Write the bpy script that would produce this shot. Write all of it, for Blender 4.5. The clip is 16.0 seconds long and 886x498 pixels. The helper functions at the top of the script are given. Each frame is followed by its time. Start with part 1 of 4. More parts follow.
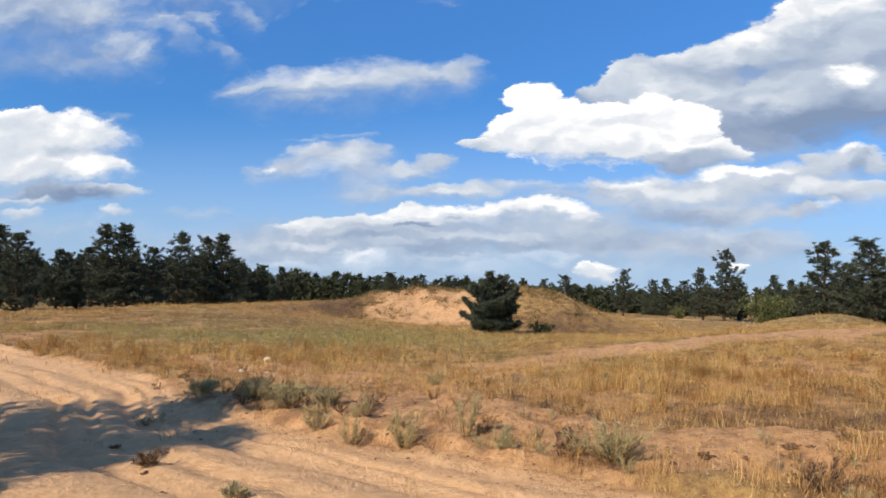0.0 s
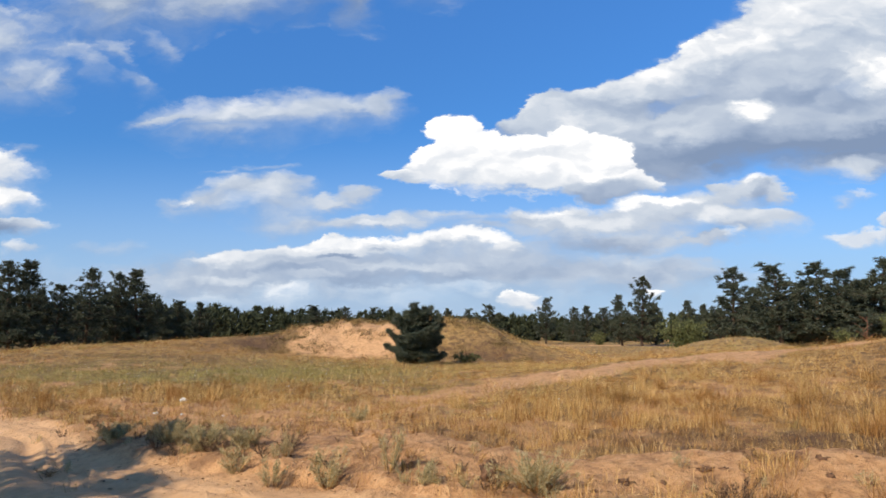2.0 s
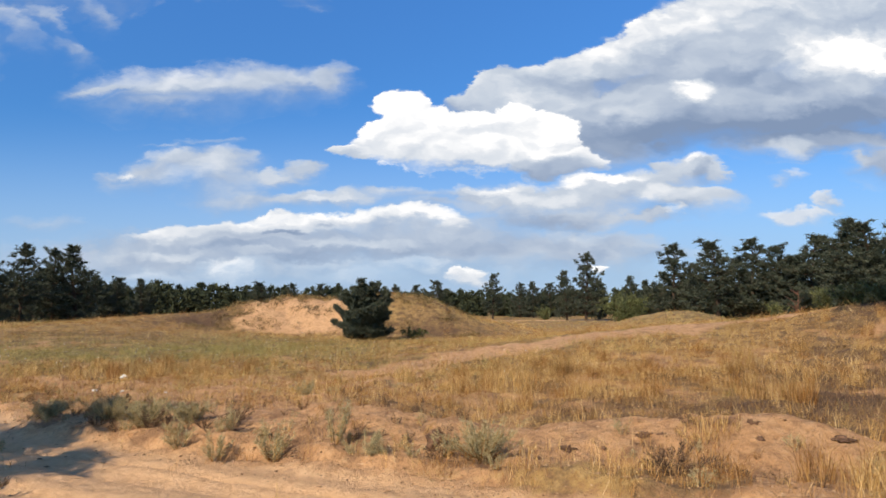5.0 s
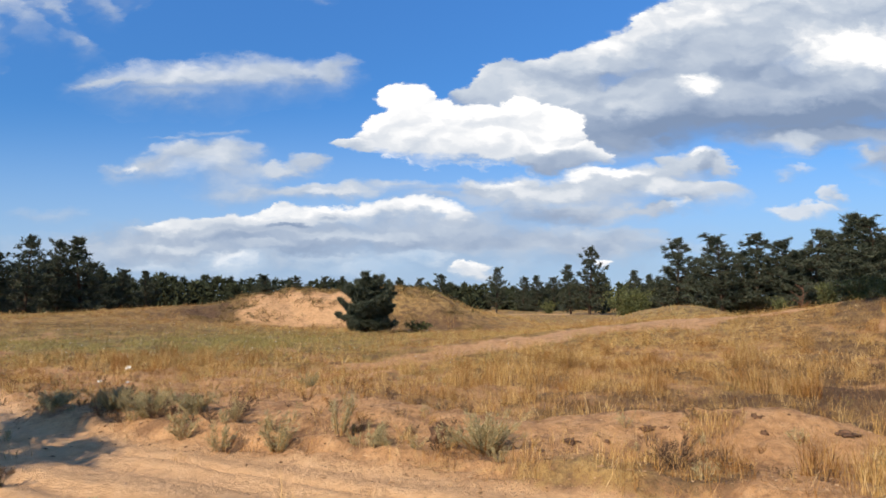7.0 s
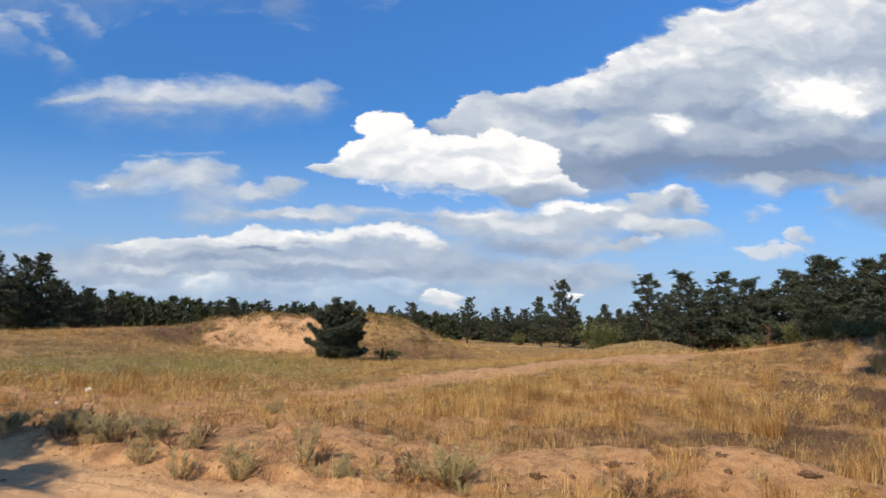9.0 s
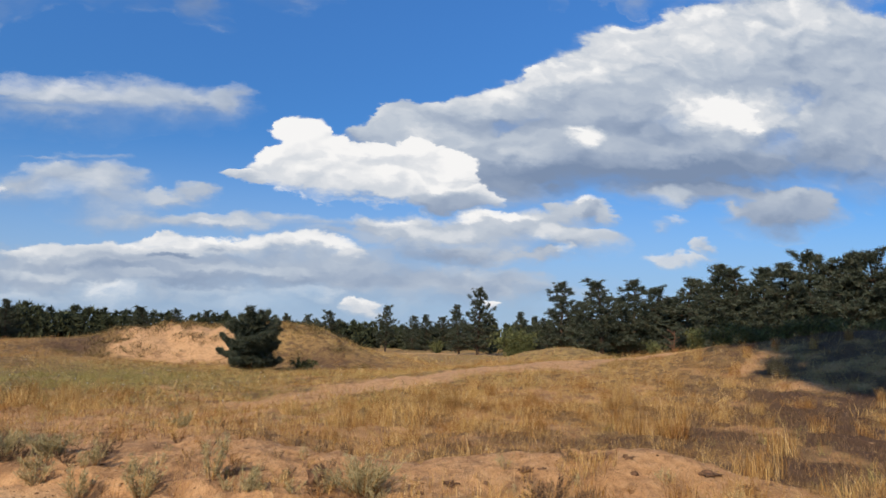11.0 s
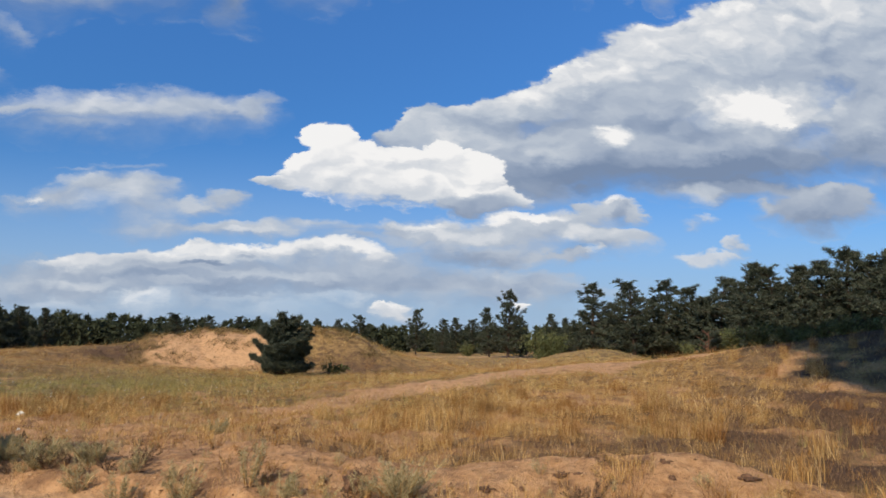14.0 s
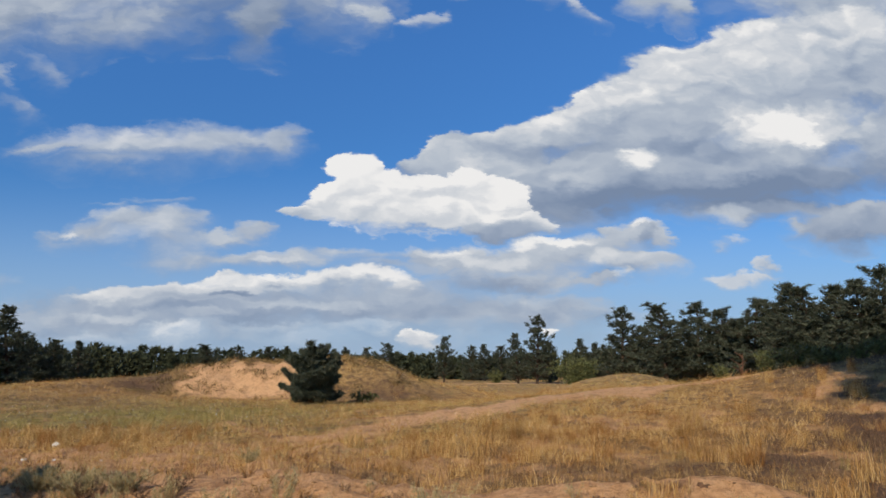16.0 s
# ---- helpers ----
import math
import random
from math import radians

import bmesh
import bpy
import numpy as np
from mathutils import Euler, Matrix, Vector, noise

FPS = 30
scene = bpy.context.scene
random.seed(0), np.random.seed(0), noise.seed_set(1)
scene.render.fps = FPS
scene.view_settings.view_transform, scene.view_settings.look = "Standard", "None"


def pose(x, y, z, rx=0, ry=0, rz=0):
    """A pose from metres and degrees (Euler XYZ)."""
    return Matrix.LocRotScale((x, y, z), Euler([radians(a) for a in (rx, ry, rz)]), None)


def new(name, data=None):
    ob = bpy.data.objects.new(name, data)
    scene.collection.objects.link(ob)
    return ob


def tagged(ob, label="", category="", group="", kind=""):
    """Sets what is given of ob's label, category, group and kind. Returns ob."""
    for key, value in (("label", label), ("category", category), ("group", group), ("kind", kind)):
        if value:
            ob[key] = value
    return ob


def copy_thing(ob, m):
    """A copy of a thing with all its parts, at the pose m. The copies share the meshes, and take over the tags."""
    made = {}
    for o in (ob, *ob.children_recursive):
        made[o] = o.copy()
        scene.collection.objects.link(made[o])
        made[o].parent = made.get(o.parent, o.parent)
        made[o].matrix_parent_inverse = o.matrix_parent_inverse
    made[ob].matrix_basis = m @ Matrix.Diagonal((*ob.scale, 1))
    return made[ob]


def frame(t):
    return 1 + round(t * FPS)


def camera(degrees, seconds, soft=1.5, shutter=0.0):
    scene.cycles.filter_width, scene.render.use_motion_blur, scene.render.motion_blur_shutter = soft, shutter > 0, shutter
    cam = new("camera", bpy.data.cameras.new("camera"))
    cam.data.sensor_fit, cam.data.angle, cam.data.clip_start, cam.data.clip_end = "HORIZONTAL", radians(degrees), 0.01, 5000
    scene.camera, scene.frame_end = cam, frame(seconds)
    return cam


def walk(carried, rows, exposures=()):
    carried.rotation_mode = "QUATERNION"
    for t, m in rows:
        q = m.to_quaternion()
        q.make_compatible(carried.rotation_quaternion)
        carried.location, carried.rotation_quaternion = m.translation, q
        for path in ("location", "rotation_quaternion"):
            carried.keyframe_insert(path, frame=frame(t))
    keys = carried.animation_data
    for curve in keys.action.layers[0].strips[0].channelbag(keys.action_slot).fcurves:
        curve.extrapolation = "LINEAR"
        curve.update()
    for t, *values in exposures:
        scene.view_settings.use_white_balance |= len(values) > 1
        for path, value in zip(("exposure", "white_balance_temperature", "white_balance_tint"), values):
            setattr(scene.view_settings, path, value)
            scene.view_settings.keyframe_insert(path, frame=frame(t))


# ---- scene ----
# ---- the camera and its walk ----
WALK = [
    (0.0, pose(-0.042, 0.000, 1.623, 93.99, -1.46, 9.75)),
    (0.5, pose(-0.027, 0.000, 1.630, 93.98, -0.99, 4.97)),
    (1.0, pose(-0.025, 0.000, 1.633, 94.11, -0.51, 4.22)),
    (1.5, pose(-0.015, 0.000, 1.635, 94.45, 0.80, 4.26)),
    (2.0, pose(-0.010, 0.000, 1.653, 96.53, -0.04, 3.83)),
    (2.5, pose(0.028, 0.000, 1.635, 96.98, -0.87, -0.49)),
    (3.0, pose(0.022, 0.000, 1.619, 95.40, -0.15, -1.44)),
    (3.5, pose(0.009, 0.000, 1.612, 94.36, -0.13, -0.95)),
    (4.0, pose(0.010, 0.000, 1.612, 95.00, 0.46, -0.49)),
    (6.5, pose(-0.003, 0.000, 1.601, 93.98, -0.08, 0.05)),
    (7.0, pose(-0.000, 0.000, 1.600, 94.13, -0.00, -0.00)),
    (7.5, pose(-0.004, 0.000, 1.598, 94.35, -0.66, 0.23)),
    (8.0, pose(-0.004, 0.000, 1.596, 94.42, -0.92, 0.76)),
    (8.5, pose(-0.005, 0.000, 1.595, 94.29, -0.65, 1.10)),
    (9.0, pose(0.013, 0.000, 1.612, 96.44, -1.66, -2.30)),
    (11.5, pose(0.050, 0.000, 1.616, 97.37, -0.91, -9.14)),
    (12.0, pose(0.046, 0.000, 1.628, 97.69, -0.78, -9.40)),
    (12.5, pose(0.021, 0.000, 1.640, 98.33, -0.90, -6.55)),
    (13.0, pose(-0.010, 0.000, 1.653, 99.10, -2.48, -4.96)),
    (13.5, pose(0.010, 0.000, 1.650, 97.98, -0.52, -6.75)),
    (14.0, pose(0.019, 0.000, 1.639, 97.44, -0.48, -6.38)),
    (14.5, pose(0.017, 0.000, 1.653, 97.81, -0.23, -6.86)),
    (15.0, pose(0.005, 0.000, 1.615, 103.33, -4.21, -4.64)),
    (15.5, pose(0.001, 0.000, 1.604, 101.18, -1.55, -4.89)),
    (16.0, pose(0.001, 0.000, 1.602, 99.57, 0.36, -4.16)),
]
cam = camera(63.2, 16.0, soft=1.6)
walk(cam, WALK, exposures=[(0.0, 0.04), (4.0, 0.02), (6.5, 0.0), (8.5, -0.02), (9.0, -0.08), (11.5, -0.2), (14.5, -0.24), (15.0, -0.24), (16.0, -0.32)])

# ---- world, sun ----
SUN_AZ, SUN_EL = radians(214), radians(36)      # compass bearing of the sun from +y, clockwise; height
SUN_DIR = Vector((math.sin(SUN_AZ) * math.cos(SUN_EL), math.cos(SUN_AZ) * math.cos(SUN_EL), math.sin(SUN_EL)))
lamp = bpy.data.lights.new("sun", "SUN")
lamp.energy, lamp.angle, lamp.color = 5.0, radians(0.53), (1.0, 0.865, 0.67)
sun = new("sun", lamp)
sun.rotation_euler = SUN_DIR.to_track_quat("Z", "Y").to_euler()


def link(tree, a, b):
    tree.links.new(a, b)


def math_node(tree, op, a, b=None, c=None):
    n = tree.nodes.new("ShaderNodeMath")
    n.operation = op
    for i, v in enumerate((a, b, c)):
        if v is None:
            continue
        if isinstance(v, (int, float)):
            n.inputs[i].default_value = v
        else:
            link(tree, v, n.inputs[i])
    return n.outputs[0]


def ramp01(tree, v, lo, hi):
    n = tree.nodes.new("ShaderNodeMapRange")
    n.interpolation_type = "SMOOTHSTEP"
    for s, q in (("Value", v), ("From Min", lo), ("From Max", hi)):
        if isinstance(q, (int, float)):
            n.inputs[s].default_value = q
        else:
            link(tree, q, n.inputs[s])
    return n.outputs[0]


def mix_rgb(tree, f, a, b, how="MIX"):
    n = tree.nodes.new("ShaderNodeMix")
    n.data_type, n.blend_type = "RGBA", how
    for s, q in ((0, f), (6, a), (7, b)):
        if isinstance(q, (int, float)):
            n.inputs[s].default_value = q
        elif isinstance(q, tuple):
            n.inputs[s].default_value = (*q, 1.0)
        else:
            link(tree, q, n.inputs[s])
    return n.outputs[2]


def noise_tex(tree, vec, scale, detail=4.0, rough=0.55, distortion=0.0):
    n = tree.nodes.new("ShaderNodeTexNoise")
    n.inputs["Scale"].default_value = scale
    n.inputs["Detail"].default_value = detail
    n.inputs["Roughness"].default_value = rough
    n.inputs["Distortion"].default_value = distortion
    if vec is not None:
        link(tree, vec, n.inputs["Vector"])
    return n


def float_group(name, ins, outs):
    """An empty group of float sockets."""
    g = bpy.data.node_groups.new(name, "ShaderNodeTree")
    for s in ins:
        g.interface.new_socket(s, in_out="INPUT", socket_type="NodeSocketFloat")
    for s in outs:
        g.interface.new_socket(s, in_out="OUTPUT", socket_type="NodeSocketFloat")
    return g, g.nodes.new("NodeGroupInput").outputs, g.nodes.new("NodeGroupOutput").inputs


def bulge(g, i, after):
    """How deep a place lies in one lump of a cloud, and how high up in it; worked out after the lump before it, which keeps the shader small."""
    u, v = math_node(g, "MULTIPLY_ADD", i[after], 1e-7, i["U"]), math_node(g, "MULTIPLY_ADD", i[after], 1e-7, i["V"])
    off = math_node(g, "SUBTRACT", u, i["Cx"])
    du = math_node(g, "DIVIDE", off, i["Rx"])
    rise = math_node(g, "SUBTRACT", math_node(g, "SUBTRACT", v, i["Cy"]), math_node(g, "MULTIPLY", off, i["Tilt"]))
    dv = math_node(g, "DIVIDE", rise, i["Ry"])
    r2 = math_node(g, "MULTIPLY_ADD", du, du, math_node(g, "MULTIPLY", dv, dv))
    return math_node(g, "SUBTRACT", 1.0, r2), dv


LUMP = ("U", "V", "Cx", "Cy", "Rx", "Ry", "Tilt")


def puff_group():
    """Joins one lump to the cloud so far: its depth, its weighted height and its weight."""
    g, i, o = float_group("puff", LUMP + ("F", "S", "W"), ("F", "S", "W"))
    d, dv = bulge(g, i, "F")
    link(g, math_node(g, "SMOOTH_MAX", i["F"], d, 0.35), o["F"])
    w = math_node(g, "MAXIMUM", math_node(g, "ADD", d, 0.3), 0.0)
    w = math_node(g, "MULTIPLY", w, w)
    link(g, math_node(g, "MULTIPLY_ADD", w, dv, i["S"]), o["S"])
    link(g, math_node(g, "ADD", i["W"], w), o["W"])
    return g


def patch_group():
    """A brighter or greyer part of a cloud."""
    g, i, o = float_group("patch", LUMP + ("N", "Amp", "Lit"), ("Lit",))
    d, dv = bulge(g, i, "Lit")
    d = math_node(g, "MULTIPLY_ADD", i["N"], 1.3, math_node(g, "ADD", d, 0.25))
    link(g, math_node(g, "MULTIPLY_ADD", ramp01(g, d, -0.25, 1.45), i["Amp"], i["Lit"]), o["Lit"])
    return g


def billow_group(name, detail, rough, sizes):
    """Heaped-up cloud noise, about -0.5 to 0.5, at a place of the sky."""
    g, i, o = float_group(name, ("U", "V"), ("N",))
    p = g.nodes.new("ShaderNodeCombineXYZ")
    link(g, i["U"], p.inputs[0])
    link(g, math_node(g, "MULTIPLY", i["V"], 1.7), p.inputs[1])
    total = math_node(g, "SUBTRACT", noise_tex(g, p.outputs[0], 9.0, detail, rough, 0.25).outputs["Fac"], 0.5)
    for size, much in sizes:
        n = g.nodes.new("ShaderNodeTexVoronoi")
        n.feature = "SMOOTH_F1"
        n.inputs["Scale"].default_value = size
        n.inputs["Smoothness"].default_value = 0.55
        link(g, p.outputs[0], n.inputs["Vector"])
        total = math_node(g, "MULTIPLY_ADD", math_node(g, "SUBTRACT", 0.42, n.outputs["Distance"]), much, total)
    link(g, total, o["N"])
    return g


world = bpy.data.worlds.new("sky")
scene.world = world
world.use_nodes = True
wt = world.node_tree
wt.nodes.clear()
sky = wt.nodes.new("ShaderNodeTexSky")
sky.sky_type, sky.sun_disc = "NISHITA", False
sky.sun_elevation, sky.sun_rotation = SUN_EL, SUN_AZ
sky.altitude, sky.air_density, sky.dust_density, sky.ozone_density = 120, 1.0, 0.6, 2.6
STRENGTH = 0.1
way = wt.nodes.new("ShaderNodeTexCoord").outputs["Generated"]
sep = wt.nodes.new("ShaderNodeSeparateXYZ")
link(wt, way, sep.inputs[0])
ahead = math_node(wt, "MAXIMUM", sep.outputs[1], 0.05)
U = math_node(wt, "DIVIDE", sep.outputs[0], ahead)
V = math_node(wt, "DIVIDE", sep.outputs[2], ahead)
flat = wt.nodes.new("ShaderNodeCombineXYZ")
link(wt, U, flat.inputs[0])
link(wt, math_node(wt, "MULTIPLY", V, 1.9), flat.inputs[1])
w1 = noise_tex(wt, flat.outputs[0], 9.0, 9.0, 0.62)
ws = wt.nodes.new("ShaderNodeSeparateColor")
link(wt, w1.outputs["Color"], ws.inputs[0])
Uw = math_node(wt, "ADD", U, math_node(wt, "MULTIPLY", math_node(wt, "SUBTRACT", ws.outputs[0], 0.5), 0.115))
Vw = math_node(wt, "ADD", V, math_node(wt, "MULTIPLY", math_node(wt, "SUBTRACT", ws.outputs[1], 0.5), 0.070))
PUFF, PATCH = puff_group(), patch_group()
RAGGED = billow_group("ragged_edge", 9.0, 0.60, ((24.0, 0.34), (58.0, 0.17)))
SMOOTH = billow_group("soft_relief", 4.5, 0.5, ((20.0, 0.42), (44.0, 0.12)))


def billow(tree, du, dv):
    n = wt.nodes.new("ShaderNodeGroup")
    n.node_tree = tree
    link(wt, math_node(wt, "ADD", Uw, du), n.inputs["U"])
    link(wt, math_node(wt, "ADD", Vw, dv), n.inputs["V"])
    return n.outputs[0]


# relief: lumps are lit on the side towards the sun, above and to the left behind the camera
N = billow(RAGGED, 0.0, 0.0)
R = math_node(wt, "SUBTRACT", billow(SMOOTH, 0.0, 0.0), billow(SMOOTH, -0.007, 0.013))
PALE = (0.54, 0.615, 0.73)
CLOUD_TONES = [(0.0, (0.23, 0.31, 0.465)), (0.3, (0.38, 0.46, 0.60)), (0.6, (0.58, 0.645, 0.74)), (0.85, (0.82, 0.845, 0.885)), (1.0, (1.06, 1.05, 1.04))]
blue = mix_rgb(wt, 1.0, sky.outputs[0], (0.44, 0.905, 1.39), "MULTIPLY")
# milky air low over the horizon
low = math_node(wt, "MULTIPLY", math_node(wt, "SUBTRACT", 1.0, ramp01(wt, V, -0.02, 0.30)), 0.86)
clear = math_node(wt, "ADD", 1.0, math_node(wt, "MULTIPLY", ramp01(wt, V, 0.22, 0.6), 0.32))
clear_blue = mix_rgb(wt, 1.0, blue, clear, "MULTIPLY")
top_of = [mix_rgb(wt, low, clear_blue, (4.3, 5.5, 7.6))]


def cloud(puffs, patches=(), soft=0.6, rag=1.3, base=0.5, gain=0.24, relief=0.5, cover=1.0):
    """One cloud out of lumps (bearing, height, half-width, half-height, tilt), with brighter and greyer patches."""
    f = math_node(wt, "MULTIPLY_ADD", top_of[0], 1e-7, -3.0)
    state = {"F": f, "S": None, "W": None}
    for lump in puffs:
        n = wt.nodes.new("ShaderNodeGroup")
        n.node_tree = PUFF
        for s, q in zip(LUMP, (Uw, Vw) + tuple(lump)):
            if isinstance(q, float):
                n.inputs[s].default_value = q
            else:
                link(wt, q, n.inputs[s])
        for s, q in state.items():
            if q is not None:
                link(wt, q, n.inputs[s])
        state = {s: n.outputs[s] for s in state}
    d = math_node(wt, "MULTIPLY_ADD", N, rag, math_node(wt, "ADD", state["F"], 0.50))
    high = math_node(wt, "DIVIDE", state["S"], math_node(wt, "ADD", state["W"], 0.02))
    # edges are crisp above and melt away below
    melt = math_node(wt, "MULTIPLY_ADD", ramp01(wt, high, 0.4, -0.7), 2.2 * soft, soft)
    mask = math_node(wt, "MULTIPLY", ramp01(wt, d, 0.0, melt), cover)
    lit = math_node(wt, "MULTIPLY_ADD", high, gain, base)
    lit = math_node(wt, "MULTIPLY_ADD", R, relief, lit)
    lit = math_node(wt, "MULTIPLY_ADD", N, 0.30, lit)
    for amp, *lump in patches:
        n = wt.nodes.new("ShaderNodeGroup")
        n.node_tree = PATCH
        for s, q in zip(LUMP + ("N", "Amp", "Lit"), (Uw, Vw) + tuple(lump) + (N, amp, lit)):
            if isinstance(q, float):
                n.inputs[s].default_value = q
            else:
                link(wt, q, n.inputs[s])
        lit = n.outputs[0]
    ramp = wt.nodes.new("ShaderNodeValToRGB")
    el = ramp.color_ramp.elements
    while len(el) < len(CLOUD_TONES):
        el.new(0.5)
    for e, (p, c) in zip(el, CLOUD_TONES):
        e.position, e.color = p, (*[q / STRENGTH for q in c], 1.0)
    link(wt, lit, ramp.inputs[0])
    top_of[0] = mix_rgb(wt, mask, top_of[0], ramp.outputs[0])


# the clouds, far ones first
# high grey cloud over the zenith
cloud([(-0.47, 0.55, 0.204, 0.118, 0.12), (-0.556, 0.489, 0.108, 0.065, 0.12), (-0.264, 0.561, 0.22, 0.099, 0.12), (-0.192, 0.49, 0.048, 0.061, 0.12), (-0.084, 0.55, 0.103, 0.079, 0.12), (-0.038, 0.513, 0.04, 0.029, 0.12), (-0.402, 0.488, 0.127, 0.035, 0.12), (-0.396, 0.71, 0.463, 0.166, 0.14), (-0.131, 0.665, 0.183, 0.121, 0.13)],
      patches=[(0.35, -0.049, 0.54, 0.054, 0.063, 0.12), (0.2, -0.408, 0.525, 0.102, 0.041, 0.12), (-0.22, -0.215, 0.51, 0.105, 0.072, 0.12)], soft=0.8, rag=1.3, base=0.34)
# scraps in the deep blue
cloud([(0.048, 0.507, 0.038, 0.015, 0.12), (0.114, 0.569, 0.036, 0.015, 0.69), (0.051, 0.595, 0.013, 0.039, 0.12), (0.031, 0.627, 0.013, 0.027, 0.12), (0.229, 0.563, 0.032, 0.026, -0.1), (0.284, 0.536, 0.046, 0.019, -0.52), (0.26, 0.581, 0.024, 0.013, 0.12)], soft=1.4, rag=2.6, base=0.55, cover=0.75)
# cloud over the great cloud
cloud([(0.396, 0.563, 0.05, 0.041, 0.12), (0.441, 0.544, 0.039, 0.03, 0.11), (0.624, 0.629, 0.191, 0.102, 0.12), (0.695, 0.558, 0.16, 0.099, 0.11), (0.752, 0.706, 0.249, 0.106, 0.12), (0.54, 0.67, 0.1, 0.069, 0.12)],
      patches=[(-0.12, 0.596, 0.636, 0.14, 0.057, 0.12)], soft=0.7, rag=1.3, base=0.52)
# grey cloud at the upper edge
cloud([(-0.83, 0.42, 0.206, 0.083, -0.04), (-0.692, 0.36, 0.077, 0.046, -0.03), (-0.815, 0.355, 0.182, 0.036, -0.03), (-0.977, 0.445, 0.226, 0.118, -0.04)],
      patches=[(-0.1, -0.83, 0.42, 0.086, 0.042, -0.04), (0.15, -0.679, 0.387, 0.052, 0.061, -0.04)], soft=1.3, rag=1.5, base=0.38, cover=0.9)
# thin scraps beside it
cloud([(-0.593, 0.391, 0.06, 0.038, -0.5), (-0.522, 0.365, 0.04, 0.022, -0.41), (-0.497, 0.42, 0.044, 0.024, -0.51), (-0.637, 0.412, 0.026, 0.026, -0.04), (-0.556, 0.409, 0.041, 0.02, -0.5)], soft=2.0, rag=2.8, base=0.42, cover=0.66)
# long lens-shaped cloud
cloud([(-0.363, 0.3, 0.157, 0.04, 0.02), (-0.475, 0.304, 0.051, 0.013, 0.21), (-0.251, 0.309, 0.127, 0.033, 0.06), (-0.159, 0.316, 0.049, 0.026, 0.1), (-0.387, 0.279, 0.085, 0.016, 0.0)],
      patches=[(0.14, -0.364, 0.32, 0.11, 0.016, 0.0)], soft=1.3, rag=0.6, base=0.5, cover=0.92, gain=0.2)
# thin streak
cloud([(-0.326, 0.236, 0.057, 0.008, 0.0), (-0.385, 0.231, 0.034, 0.005, 0.0)], soft=1.6, rag=1.8, base=0.5, cover=0.5)
# ragged cloud in the blue
cloud([(-0.333, 0.202, 0.084, 0.029, 0.0), (-0.396, 0.182, 0.074, 0.024, 0.05), (-0.305, 0.178, 0.088, 0.027, 0.0), (-0.288, 0.153, 0.063, 0.02, 0.0), (-0.182, 0.197, 0.03, 0.015, 0.0), (-0.225, 0.186, 0.055, 0.016, 0.0), (-0.193, 0.152, 0.101, 0.016, 0.0), (-0.432, 0.186, 0.02, 0.009, 0.0)],
      patches=[(0.4, -0.437, 0.189, 0.012, 0.007, 0.0), (0.15, -0.36, 0.186, 0.05, 0.018, 0.0), (0.12, -0.313, 0.206, 0.042, 0.014, 0.0), (0.25, -0.165, 0.155, 0.032, 0.005, 0.0)], soft=1.1, rag=1.4, base=0.5, cover=0.95)
# heap at the edge
cloud([(-0.827, 0.232, 0.15, 0.047, -0.01), (-0.87, 0.271, 0.067, 0.021, -0.02), (-0.759, 0.191, 0.078, 0.03, -0.01), (-0.843, 0.187, 0.161, 0.034, -0.01), (-0.771, 0.151, 0.125, 0.018, -0.0), (-1.022, 0.211, 0.17, 0.084, -0.01)],
      patches=[(-0.75, -0.771, 0.146, 0.136, 0.026, -0.0), (0.25, -0.744, 0.191, 0.042, 0.022, -0.01), (-0.2, -0.785, 0.216, 0.053, 0.012, -0.01)], soft=0.6, rag=1.2, base=0.78)
# low scraps under it
cloud([(-0.853, 0.115, 0.047, 0.017, 0.0), (-0.691, 0.119, 0.033, 0.013, 0.0), (-0.87, 0.137, 0.086, 0.01, 0.0)], soft=1.2, rag=1.8, base=0.55, cover=0.85)
# pale low haze cloud
cloud([(-0.55, 0.12, 0.073, 0.017, 0.0), (-0.686, 0.266, 0.023, 0.009, -0.02), (-0.824, 0.066, 0.254, 0.05, 0.01), (-0.575, 0.06, 0.127, 0.043, 0.01)], soft=2.2, rag=1.2, base=0.38, cover=0.55)
# grey haze low over the woods
cloud([(-0.176, 0.055, 0.517, 0.066, 0.0), (0.091, 0.067, 0.334, 0.049, 0.0)], soft=2.6, rag=0.8, base=0.42, cover=0.6, gain=0.05, relief=0.2)
# low bank over the far woods
cloud([(-0.247, 0.067, 0.275, 0.053, 0.0), (-0.019, 0.071, 0.2, 0.058, 0.0), (0.138, 0.067, 0.192, 0.04, 0.0), (-0.396, 0.059, 0.125, 0.044, 0.0)],
      patches=[(0.6, -0.298, 0.053, 0.05, 0.015, 0.0), (0.42, -0.039, 0.058, 0.058, 0.009, 0.0), (0.38, -0.101, 0.045, 0.067, 0.009, 0.0), (0.35, -0.392, 0.045, 0.05, 0.009, 0.0), (-0.22, -0.153, 0.072, 0.125, 0.01, 0.0), (-0.22, -0.279, 0.091, 0.125, 0.011, 0.0), (0.25, -0.113, 0.087, 0.109, 0.009, 0.0), (0.25, -0.357, 0.076, 0.083, 0.009, 0.0), (0.2, -0.239, 0.076, 0.058, 0.007, 0.0), (-0.12, 0.013, 0.083, 0.117, 0.012, 0.0), (-0.1, -0.223, 0.036, 0.125, 0.008, 0.0), (0.2, -0.176, 0.058, 0.05, 0.005, 0.0), (0.12, 0.075, 0.047, 0.075, 0.007, 0.0)], soft=1.1, rag=1.0, base=0.4, cover=0.92, gain=0.12)
